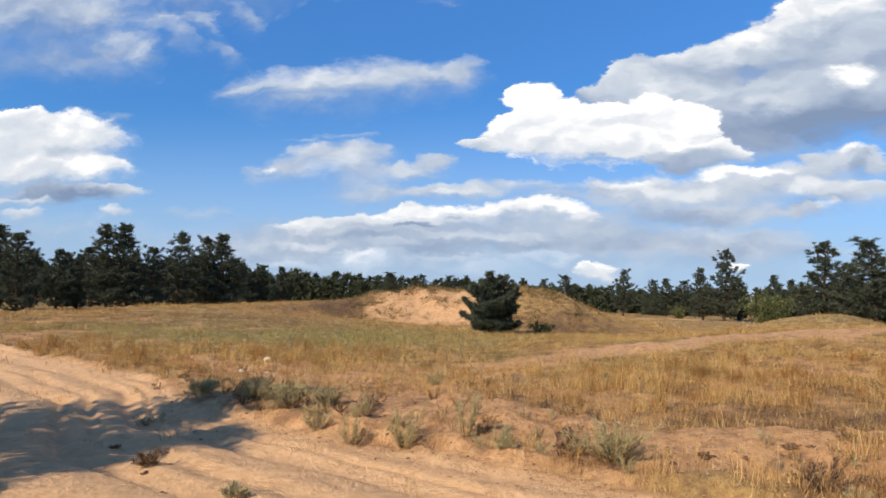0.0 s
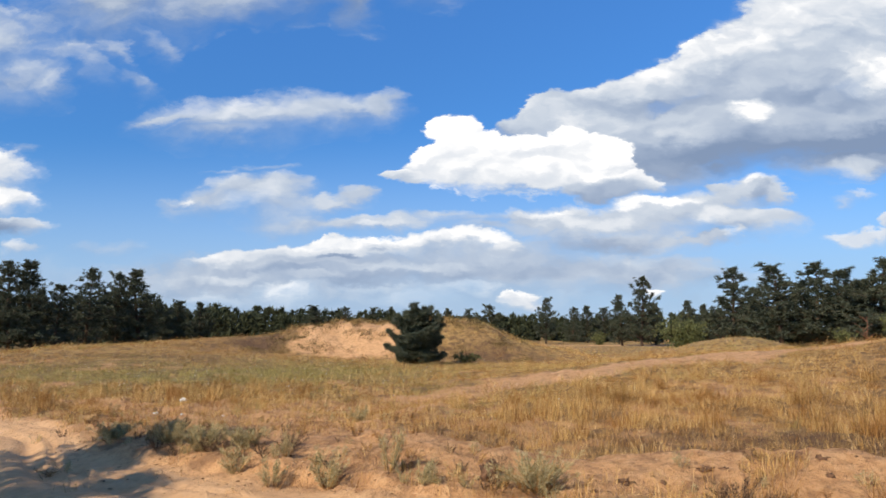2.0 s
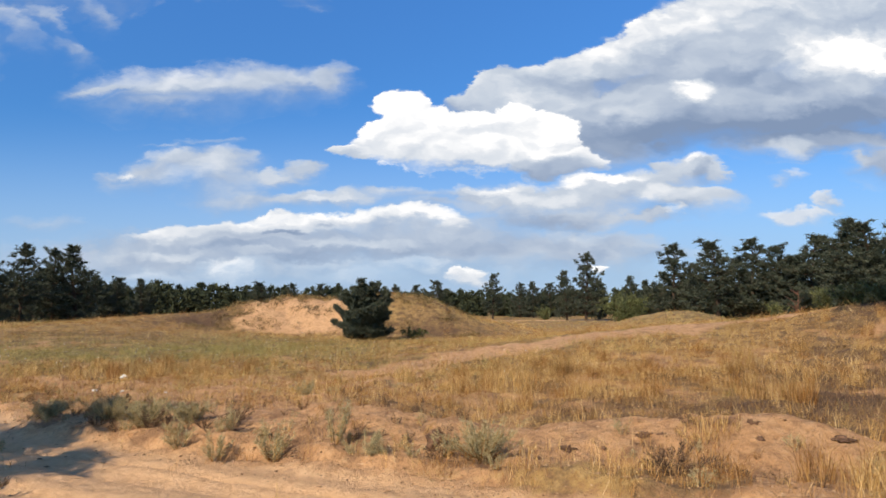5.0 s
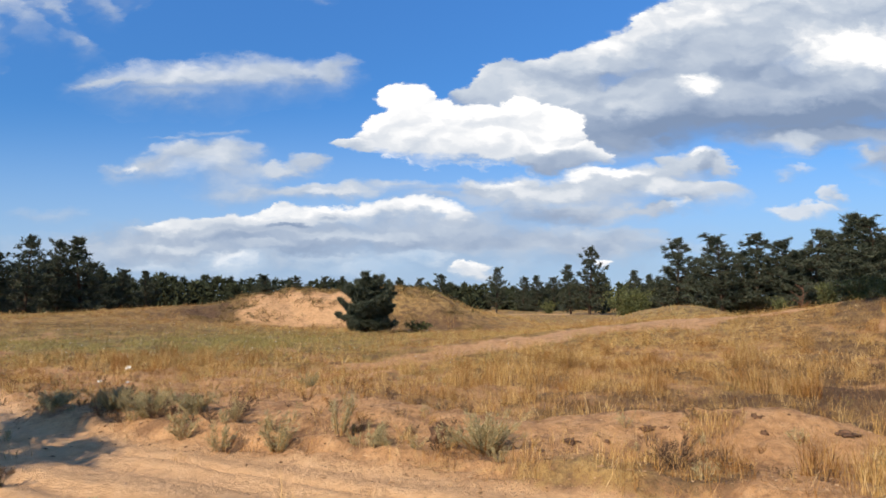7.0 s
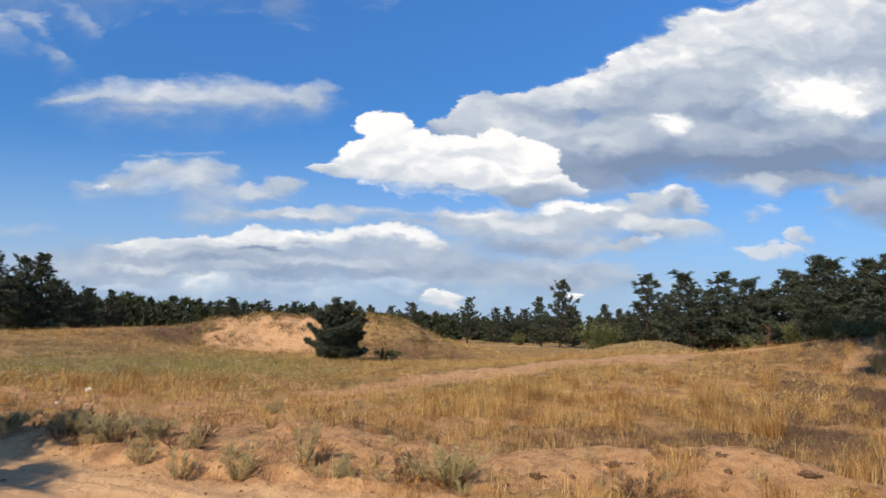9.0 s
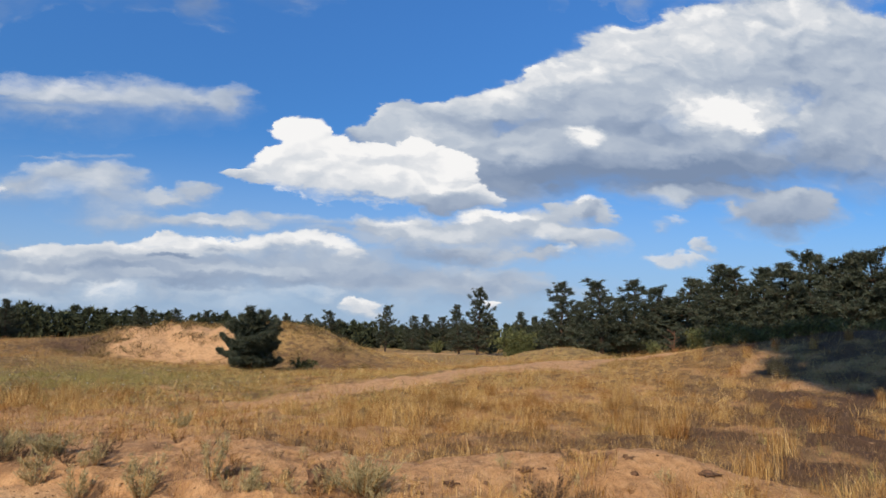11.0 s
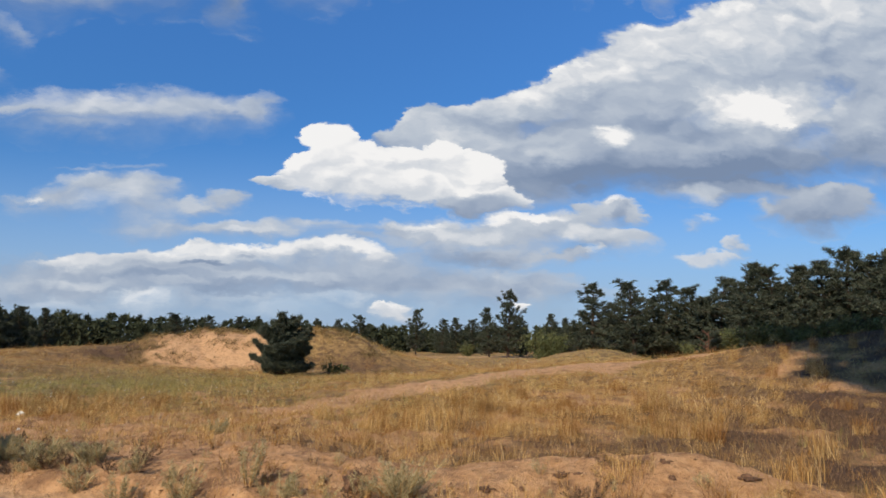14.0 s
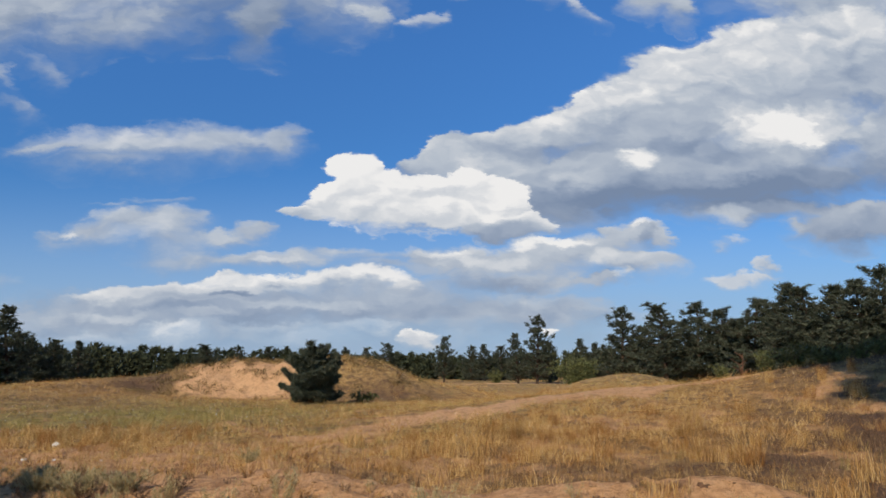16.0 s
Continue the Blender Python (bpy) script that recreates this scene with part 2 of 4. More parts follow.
# bright ridge of the bank
cloud([(-0.189, 0.113, 0.125, 0.02, 0.06), (-0.066, 0.124, 0.1, 0.017, 0.0), (-0.358, 0.105, 0.088, 0.015, 0.1), (-0.232, 0.126, 0.025, 0.01, 0.0), (0.017, 0.117, 0.023, 0.013, 0.0), (-0.279, 0.097, 0.159, 0.012, 0.0)],
      patches=[(0.25, -0.066, 0.132, 0.117, 0.011, 0.0), (0.2, -0.224, 0.124, 0.042, 0.011, 0.0), (-0.3, -0.192, 0.101, 0.134, 0.008, 0.0), (-0.4, -0.208, 0.105, 0.025, 0.005, 0.0), (-0.25, -0.157, 0.117, 0.017, 0.004, 0.0), (-0.15, -0.342, 0.095, 0.075, 0.008, 0.0), (0.2, 0.013, 0.121, 0.025, 0.011, 0.0)], soft=0.8, rag=1.3, base=0.68)
# pale veil beside the bank
cloud([(0.257, 0.088, 0.063, 0.012, 0.0), (0.28, 0.063, 0.142, 0.016, 0.0), (0.17, 0.099, 0.075, 0.012, 0.0)], soft=2.0, rag=1.6, base=0.4, cover=0.55)
# small puffs over the woods
cloud([(0.04, 0.041, 0.027, 0.01, 0.0), (0.223, 0.054, 0.017, 0.008, 0.0), (0.028, 0.045, 0.015, 0.006, 0.0)], soft=0.7, rag=1.6, base=0.85)
# veil under the heap
cloud([(-0.059, 0.158, 0.088, 0.016, 0.0), (-0.067, 0.168, 0.046, 0.011, 0.0), (0.052, 0.158, 0.063, 0.016, 0.0), (-0.007, 0.142, 0.109, 0.014, 0.0), (-0.114, 0.15, 0.05, 0.009, 0.0)],
      patches=[(0.2, -0.146, 0.155, 0.034, 0.005, 0.0), (0.12, -0.063, 0.169, 0.034, 0.008, 0.0)], soft=1.4, rag=1.7, base=0.48, cover=0.85)
# long heap
cloud([(0.116, 0.146, 0.088, 0.032, 0.0), (0.218, 0.15, 0.101, 0.032, 0.0), (0.171, 0.121, 0.159, 0.02, 0.0), (0.29, 0.162, 0.071, 0.034, 0.0), (0.342, 0.189, 0.061, 0.022, 0.0), (0.303, 0.201, 0.024, 0.011, 0.0), (0.401, 0.184, 0.024, 0.014, 0.0), (0.337, 0.146, 0.08, 0.029, 0.0), (0.305, 0.121, 0.049, 0.012, 0.0), (0.338, 0.129, 0.012, 0.012, 0.0)],
      patches=[(0.4, 0.08, 0.166, 0.034, 0.009, 0.0), (0.4, 0.189, 0.173, 0.018, 0.007, 0.0), (0.35, 0.247, 0.179, 0.05, 0.008, 0.0), (0.2, 0.302, 0.154, 0.034, 0.018, 0.0), (-0.22, 0.139, 0.121, 0.109, 0.016, 0.0), (-0.3, 0.374, 0.19, 0.019, 0.013, 0.0), (-0.18, 0.297, 0.138, 0.067, 0.012, 0.0), (0.45, 0.333, 0.129, 0.017, 0.011, 0.0), (-0.35, 0.319, 0.132, 0.012, 0.004, 0.0), (0.2, 0.131, 0.154, 0.067, 0.009, 0.0), (0.3, 0.362, 0.206, 0.022, 0.005, 0.0)], soft=0.8, rag=1.3, base=0.55)
# small puffs in the gap
cloud([(0.507, 0.132, 0.06, 0.011, 0.0), (0.552, 0.144, 0.02, 0.01, 0.0), (0.479, 0.129, 0.025, 0.006, 0.0)], soft=1.0, rag=1.5, base=0.66, cover=0.9)
# wisp above them
cloud([(0.501, 0.182, 0.022, 0.008, 0.0), (0.482, 0.174, 0.025, 0.007, 0.0), (0.6, 0.198, 0.034, 0.023, 0.0)], soft=1.8, rag=1.8, base=0.48, cover=0.65)
# great cloud
cloud([(0.414, 0.349, 0.214, 0.087, 0.22), (0.161, 0.308, 0.145, 0.038, 0.37), (0.069, 0.3, 0.059, 0.024, 0.31), (0.26, 0.263, 0.203, 0.05, -0.04), (0.492, 0.275, 0.254, 0.064, 0.0), (0.31, 0.373, 0.112, 0.044, 0.43), (0.56, 0.373, 0.188, 0.111, 0.0), (0.228, 0.231, 0.11, 0.038, 0.0), (0.53, 0.227, 0.152, 0.02, 0.0), (0.544, 0.46, 0.202, 0.058, 0.21), (0.707, 0.454, 0.235, 0.095, 0.11), (0.872, 0.342, 0.255, 0.112, 0.1), (0.678, 0.203, 0.102, 0.038, 0.09)],
      patches=[(0.5, 0.361, 0.308, 0.036, 0.018, 0.0), (0.25, 0.337, 0.318, 0.02, 0.006, 0.0), (0.22, 0.28, 0.275, 0.047, 0.013, 0.0), (0.42, 0.575, 0.355, 0.098, 0.039, 0.0), (0.2, 0.077, 0.3, 0.059, 0.027, 0.0), (0.22, 0.238, 0.365, 0.103, 0.037, 0.41), (0.25, 0.368, 0.406, 0.137, 0.037, 0.2), (0.45, 0.49, 0.222, 0.052, 0.016, 0.0), (-0.42, 0.467, 0.249, 0.237, 0.034, 0.0), (-0.3, 0.276, 0.239, 0.127, 0.029, 0.0), (-0.16, 0.237, 0.318, 0.128, 0.015, 0.1), (-0.2, 0.453, 0.32, 0.118, 0.018, -0.1), (-0.16, 0.279, 0.394, 0.094, 0.013, 0.31), (0.3, 0.526, 0.468, 0.211, 0.058, 0.11), (0.3, 0.621, 0.363, 0.143, 0.035, 0.1), (0.2, 0.722, 0.532, 0.06, 0.033, 0.11), (-0.3, 0.67, 0.279, 0.207, 0.034, 0.09), (-0.25, 0.673, 0.198, 0.092, 0.027, 0.09), (0.18, 0.141, 0.287, 0.051, 0.016, 0.0)], soft=0.55, rag=0.95, base=0.46, gain=0.26)
# bright heap in front
cloud([(-0.049, 0.269, 0.039, 0.033, 0.0), (-0.021, 0.247, 0.08, 0.031, 0.0), (-0.071, 0.241, 0.047, 0.027, 0.0), (0.081, 0.259, 0.072, 0.024, 0.0), (0.053, 0.227, 0.127, 0.033, 0.0), (0.144, 0.247, 0.055, 0.022, 0.0), (0.18, 0.235, 0.027, 0.018, 0.0), (-0.115, 0.225, 0.03, 0.009, 0.0), (0.096, 0.209, 0.093, 0.018, 0.0), (0.16, 0.206, 0.063, 0.022, 0.0), (-0.035, 0.219, 0.059, 0.016, 0.0), (0.117, 0.267, 0.034, 0.015, 0.0)],
      patches=[(-0.6, 0.171, 0.193, 0.076, 0.022, 0.0), (-0.25, 0.076, 0.188, 0.076, 0.009, 0.0), (-0.3, -0.127, 0.224, 0.03, 0.011, 0.0), (-0.2, -0.003, 0.193, 0.076, 0.007, 0.0), (-0.12, 0.037, 0.247, 0.051, 0.007, 0.0)], soft=0.32, rag=1.15, base=0.93, gain=0.22)
# the sky behind goes on, half clouded
back = ramp01(wt, noise_tex(wt, way, 2.6, 5.0, 0.55).outputs["Fac"], 0.5, 0.62)
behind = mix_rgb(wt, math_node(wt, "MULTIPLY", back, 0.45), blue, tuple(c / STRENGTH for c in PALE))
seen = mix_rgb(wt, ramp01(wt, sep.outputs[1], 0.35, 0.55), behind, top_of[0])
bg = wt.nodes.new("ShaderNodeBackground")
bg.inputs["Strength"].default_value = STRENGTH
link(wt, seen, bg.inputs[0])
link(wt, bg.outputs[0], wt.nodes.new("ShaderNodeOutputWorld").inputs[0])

# ---- materials ----


def material(name, rough=0.9):
    m = bpy.data.materials.new(name)
    m.use_nodes = True
    t = m.node_tree
    b = t.nodes["Principled BSDF"]
    b.inputs["Roughness"].default_value = rough
    b.inputs["Specular IOR Level"].default_value = 0.25
    return m, t, b


def color_ramp(t, v, stops):
    n = t.nodes.new("ShaderNodeValToRGB")
    el = n.color_ramp.elements
    while len(el) < len(stops):
        el.new(0.5)
    for e, (p, c) in zip(el, stops):
        e.position, e.color = p, (*c, 1.0)
    link(t, v, n.inputs[0])
    return n.outputs[0]


def island(t):
    return t.nodes.new("ShaderNodeNewGeometry").outputs["Random Per Island"]


def bump(t, b, height, strength, distance):
    n = t.nodes.new("ShaderNodeBump")
    n.inputs["Strength"].default_value, n.inputs["Distance"].default_value = strength, distance
    link(t, height, n.inputs["Height"])
    link(t, n.outputs[0], b.inputs["Normal"])


def ground_material():
    m, t, b = material("sandy_heath", 0.95)
    pos = t.nodes.new("ShaderNodeNewGeometry").outputs["Position"]

    def attr(name):
        n = t.nodes.new("ShaderNodeAttribute")
        n.attribute_name = name
        return n.outputs["Fac"]
    n1 = noise_tex(t, pos, 0.7, 6, 0.6).outputs["Fac"]
    n2 = noise_tex(t, pos, 7.0, 8, 0.65).outputs["Fac"]
    n3 = noise_tex(t, pos, 45.0, 4, 0.6).outputs["Fac"]
    pale = color_ramp(t, n2, [(0.25, (0.54, 0.312, 0.155)), (0.5, (0.69, 0.415, 0.215)), (0.75, (0.75, 0.48, 0.26))])
    warm = color_ramp(t, n2, [(0.25, (0.31, 0.155, 0.070)), (0.5, (0.54, 0.30, 0.14)), (0.78, (0.67, 0.41, 0.215))])
    soil = mix_rgb(t, attr("road"), warm, pale)
    straw = color_ramp(t, n2, [(0.25, (0.17, 0.095, 0.040)), (0.5, (0.41, 0.25, 0.092)), (0.75, (0.56, 0.365, 0.145))])
    moss = color_ramp(t, n2, [(0.3, (0.16, 0.13, 0.055)), (0.6, (0.30, 0.25, 0.10)), (0.8, (0.42, 0.33, 0.15))])
    heath = color_ramp(t, n2, [(0.3, (0.055, 0.031, 0.020)), (0.6, (0.13, 0.072, 0.043)), (0.8, (0.25, 0.145, 0.08))])
    litter = mix_rgb(t, attr("green"), straw, moss)
    litter = mix_rgb(t, attr("brown"), litter, heath)
    edge = math_node(t, "ADD", attr("grass"), math_node(t, "MULTIPLY", math_node(t, "SUBTRACT", n2, 0.5), 1.5))
    edge = math_node(t, "ADD", edge, math_node(t, "MULTIPLY", math_node(t, "SUBTRACT", n1, 0.5), 0.7))
    n4 = noise_tex(t, pos, 2.4, 6, 0.62).outputs["Fac"]
    worn = math_node(t, "MULTIPLY", ramp01(t, n4, 0.5, 0.66), math_node(t, "SUBTRACT", 0.75, math_node(t, "MULTIPLY", attr("road"), 0.62)))
    soil = mix_rgb(t, worn, soil, (0.20, 0.105, 0.055))
    litter = mix_rgb(t, math_node(t, "MULTIPLY", ramp01(t, n4, 0.45, 0.6), 0.75), litter, (0.105, 0.062, 0.038))
    col = mix_rgb(t, ramp01(t, edge, 0.3, 0.9), soil, litter)
    # dark crumbs of root and bark
    col = mix_rgb(t, math_node(t, "MULTIPLY", ramp01(t, n3, 0.60, 0.70), math_node(t, "SUBTRACT", 0.6, math_node(t, "MULTIPLY", attr("road"), 0.5))), col, (0.12, 0.07, 0.045))
    n5 = noise_tex(t, pos, 17.0, 6, 0.68).outputs["Fac"]
    col = mix_rgb(t, math_node(t, "MULTIPLY", ramp01(t, n5, 0.53, 0.66), math_node(t, "SUBTRACT", 0.6, math_node(t, "MULTIPLY", attr("road"), 0.5))), col, (0.23, 0.125, 0.065))
    link(t, col, b.inputs["Base Color"])
    h = math_node(t, "ADD", math_node(t, "MULTIPLY", n2, 0.8), math_node(t, "MULTIPLY", n3, 0.25))
    h = math_node(t, "ADD", h, math_node(t, "MULTIPLY", n5, 0.5))
    bump(t, b, h, 1.0, 0.06)
    return m


def blade_material(name, stops, rough=0.75, patch=None):
    """Leaf or blade colour: each piece its own tone, whole patches leaning to another."""
    m, t, b = material(name, rough)
    b.inputs["Specular IOR Level"].default_value = 0.08
    col = color_ramp(t, island(t), stops)
    if patch:
        pos = t.nodes.new("ShaderNodeNewGeometry").outputs["Position"]
        col = mix_rgb(t, ramp01(t, noise_tex(t, pos, 1.1, 6, 0.65).outputs["Fac"], 0.44, 0.60), col, patch, "MULTIPLY")
        col = mix_rgb(t, math_node(t, "MULTIPLY", ramp01(t, noise_tex(t, pos, 0.33, 3, 0.6).outputs["Fac"], 0.5, 0.7), 0.35), col, (0.16, 0.125, 0.05))
    link(t, col, b.inputs["Base Color"])
    return m


MAT_GROUND = ground_material()
MAT_STRAW = blade_material("dry_straw", [(0.0, (0.22, 0.112, 0.042)), (0.35, (0.45, 0.265, 0.088)), (0.75, (0.64, 0.405, 0.148)), (1.0, (0.83, 0.61, 0.32))], 0.75, (0.62, 0.49, 0.42))
MAT_GREEN = blade_material("faded_green_blades", [(0.0, (0.19, 0.158, 0.055)), (0.5, (0.34, 0.282, 0.10)), (1.0, (0.52, 0.42, 0.165))], 0.75, (0.8, 0.78, 0.68))
MAT_HEATH = blade_material("brown_heath_stems", [(0.0, (0.05, 0.030, 0.022)), (0.5, (0.135, 0.080, 0.048)), (1.0, (0.30, 0.195, 0.11))])
MAT_SAGE = blade_material("grey_green_sage_leaf", [(0.0, (0.24, 0.20, 0.10)), (0.6, (0.38, 0.32, 0.165)), (1.0, (0.53, 0.43, 0.24))])
MAT_NEEDLE = blade_material("pine_needles", [(0.0, (0.041, 0.049, 0.033)), (0.5, (0.070, 0.082, 0.056)), (0.84, (0.100, 0.114, 0.078)), (1.0, (0.14, 0.125, 0.085))], 0.6)
MAT_LEAF = blade_material("shrub_leaves", [(0.0, (0.065, 0.074, 0.027)), (0.5, (0.115, 0.123, 0.047)), (1.0, (0.19, 0.19, 0.08))], 0.6)
MAT_FARWOOD = blade_material("far_wood_needles", [(0.0, (0.030, 0.036, 0.020)), (0.6, (0.052, 0.060, 0.033)), (1.0, (0.085, 0.092, 0.048))], 0.7)


def bark_material(name, a, c):
    m, t, b = material(name, 0.9)
    pos = t.nodes.new("ShaderNodeNewGeometry").outputs["Position"]
    n = noise_tex(t, pos, 9.0, 6, 0.65).outputs["Fac"]
    link(t, color_ramp(t, n, [(0.3, a), (0.7, c)]), b.inputs["Base Color"])
    bump(t, b, n, 0.7, 0.03)
    return m


MAT_BARK = bark_material("pine_bark", (0.035, 0.026, 0.021), (0.12, 0.075, 0.05))
MAT_DEADWOOD = bark_material("dead_reddish_wood", (0.08, 0.04, 0.026), (0.24, 0.115, 0.07))
MAT_ROOT = bark_material("dark_root_clod", (0.06, 0.033, 0.022), (0.25, 0.135, 0.075))
MAT_STONE = bark_material("chalky_stone", (0.55, 0.53, 0.48), (0.8, 0.78, 0.74))

# ---- the lie of the land ----


def grid_noise(x, y, seed):
    """Smooth value noise, about -1 to 1, one unit between its knots."""
    xi, yi = np.floor(x).astype(np.int64), np.floor(y).astype(np.int64)
    fx, fy = x - xi, y - yi
    fx, fy = fx * fx * (3 - 2 * fx), fy * fy * (3 - 2 * fy)

    def knot(a, b):
        h = (a * 374761393 + b * 668265263 + seed * 974711) & 0xFFFFFFFF
        h = ((h ^ (h >> 13)) * 1274126177) & 0xFFFFFFFF
        return ((h ^ (h >> 16)) & 0xFFFF) / 32767.5 - 1.0
    a = knot(xi, yi) * (1 - fx) + knot(xi + 1, yi) * fx
    b = knot(xi, yi + 1) * (1 - fx) + knot(xi + 1, yi + 1) * fx
    return a * (1 - fy) + b * fy


def fbm(x, y, size, octaves, seed):
    v, amp, total = 0.0, 1.0, 0.0
    for k in range(octaves):
        v = v + amp * grid_noise(x / size + 17.3 * k, y / size - 9.1 * k, seed + k)
        total += amp
        amp, size = amp * 0.5, size * 0.5
    return v / total


def step(v, lo, hi):
    s = np.clip((v - lo) / (hi - lo), 0, 1)
    return s * s * (3 - 2 * s)


def road_edge(x):
    return np.interp(x, [-60, -16, -10.5, -7.5, -5.3, -1.7, 0.44, 1.7, 4.5, 12], [40, 18.3, 14.8, 12.5, 9.6, 7.8, 6.6, 6.0, 5.0, 3.0])


def track_side(x, y):
    """Distance from the middle of the second sandy track."""
    px, py = np.array([-9, -5, -1.0, 2.0, 4.4, 8.2, 11.7, 15]), np.array([13.2, 15.6, 19.3, 22.0, 23.8, 25.4, 26.0, 25.3])
    best = np.full(np.shape(x), 1e9)
    for k in range(len(px) - 1):
        ax, ay, bx, by = px[k], py[k], px[k + 1] - px[k], py[k + 1] - py[k]
        s = np.clip(((x - ax) * bx + (y - ay) * by) / (bx * bx + by * by), 0, 1)
        best = np.minimum(best, np.hypot(x - ax - s * bx, y - ay - s * by))
    return best


def dune_crest(x):
    return np.interp(x, [-22, -15.7, -13.3, -10.8, -8.4, -6.3, -2.9, -0.8, 1.2, 2.8, 6.5], [0, 0.75, 1.15, 1.85, 2.2, 2.35, 2.25, 2.0, 1.25, 0.7, 0])


def berm_y(x):
    return np.interp(x, [-6, -1.4, 0.76, 5.2], [10.4, 9.3, 8.4, 8.2])


def hummock(x, y, size, seed):
    """Rounded knolls with creases between them, about -0.5 to 0.5."""
    return 0.5 - 1.4 * np.abs(fbm(x * 0.8, y * 1.25, size, 3, seed))


def ground(x, y):
    x, y = np.asarray(x, float), np.asarray(y, float)
    r = np.hypot(x, y)
    z = 0.10 * fbm(x, y, 9.0, 3, 3) * step(r, 5, 14) + 0.5 * fbm(x, y, 60.0, 2, 8) * step(r, 70, 160)
    # bank beside the near road
    crest = np.interp(x, [-7.5, -3.2, -1.4, 0.0, 0.76, 2.7, 4.0, 4.65, 5.3], [0.0, 0.18, 0.36, 0.32, 0.26, 0.38, 0.34, 0.18, 0.0])
    d = y - berm_y(x) + 0.10 * fbm(x, y, 0.9, 2, 21)
    z = z + crest * np.where(d < 0, step(d, -1.5, 0.0), 1 - 0.85 * step(d, 0.05, 0.55) * step(x, -1.0, 0.8) - 0.15 * step(d, 0, 4) - 0.85 * step(d, 0.3, 5) * (1 - step(x, -1.0, 0.8)))
    # the land rises to the right
    peak = np.interp(x, [-2, 0, 4.6, 8.2, 11.7, 14, 17, 24, 40], [0.0, 0.12, 0.50, 0.78, 1.10, 1.6, 2.15, 2.7, 2.4])
    yc = np.interp(x, [0, 4.6, 8.2, 12, 18, 30], [24, 25.6, 27, 26.5, 20.5, 19])
    s = np.where(y < yc, np.interp(x, [0, 8, 12, 18], [6, 8, 9.5, 8]), 5.5)
    z = z + peak * np.exp(-((y - yc) / s) ** 2) * step(y, 5, 11)
    # dune with its open sand face
    top = dune_crest(x)
    z = z + top * step(y + 0.5 * fbm(x, y, 2.5, 2, 5), 38.6, 44.2) * (1 - step(y, 46, 56))
    z = z + 0.44 * fbm(x, y, 1.2, 3, 66) * step(top, 0.8, 1.6) * step(y, 39, 40.5) * (1 - step(y, 45, 48))
    # low swell to the left, mound to the right
    z = z + 0.95 * np.exp(-(((x + 20) / 9) ** 2 + ((y - 40) / 8) ** 2))
    z = z + 1.35 * np.exp(-(((x - 15.2) / 4.2) ** 2 + ((y - 46) / 5) ** 2))
    # ruts and kicked-up sand on the road
    e = road_edge(x) - y
    road = step(e, -0.1, 0.35)
    z = z + road * (-0.05 + 0.03 * np.sin(e * 4.2 + 0.6 * fbm(x, y, 2.0, 2, 31)) * step(e, 0.2, 0.8) * (1 - step(e, 3, 4)))
    for off, wide, deep in ((0.75, 0.09, 0.05), (1.25, 0.14, 0.035), (2.1, 0.16, 0.05), (2.75, 0.12, 0.03), (3.9, 0.18, 0.045)):
        z = z - road * deep * np.exp(-((e - off - 0.16 * fbm(x, y, 1.6, 2, 33)) / wide) ** 2)
        z = z + road * 0.5 * deep * np.exp(-((e - off - 1.7 * wide - 0.16 * fbm(x, y, 1.6, 2, 33)) / wide) ** 2)
    near = 1 - step(r, 18, 40)
    z = z + near * (1 - road) * 0.045 * fbm(x, y, 0.22, 2, 43)
    z = z + near * ((0.028 + 0.035 * (1 - road)) * fbm(x, y, 0.45, 3, 41) + (1 - road) * (0.07 * fbm(x, y, 1.3, 3, 51) + 0.17 * hummock(x, y, 2.4, 91) * step(d, 0.3, 2.5)))
    # broken edge of the road, with a low step
    lip = -e + 0.22 * fbm(x, y, 0.9, 3, 45)
    z = z + step(x, -6, -2.5) * (0.12 * step(lip, 0.0, 0.14) * (1 - step(lip, 0.3, 1.6)))
    z = z + (1 - near) * 0.10 * fbm(x, y, 2.2, 2, 61) * (1 - step(r, 150, 300))
    return z


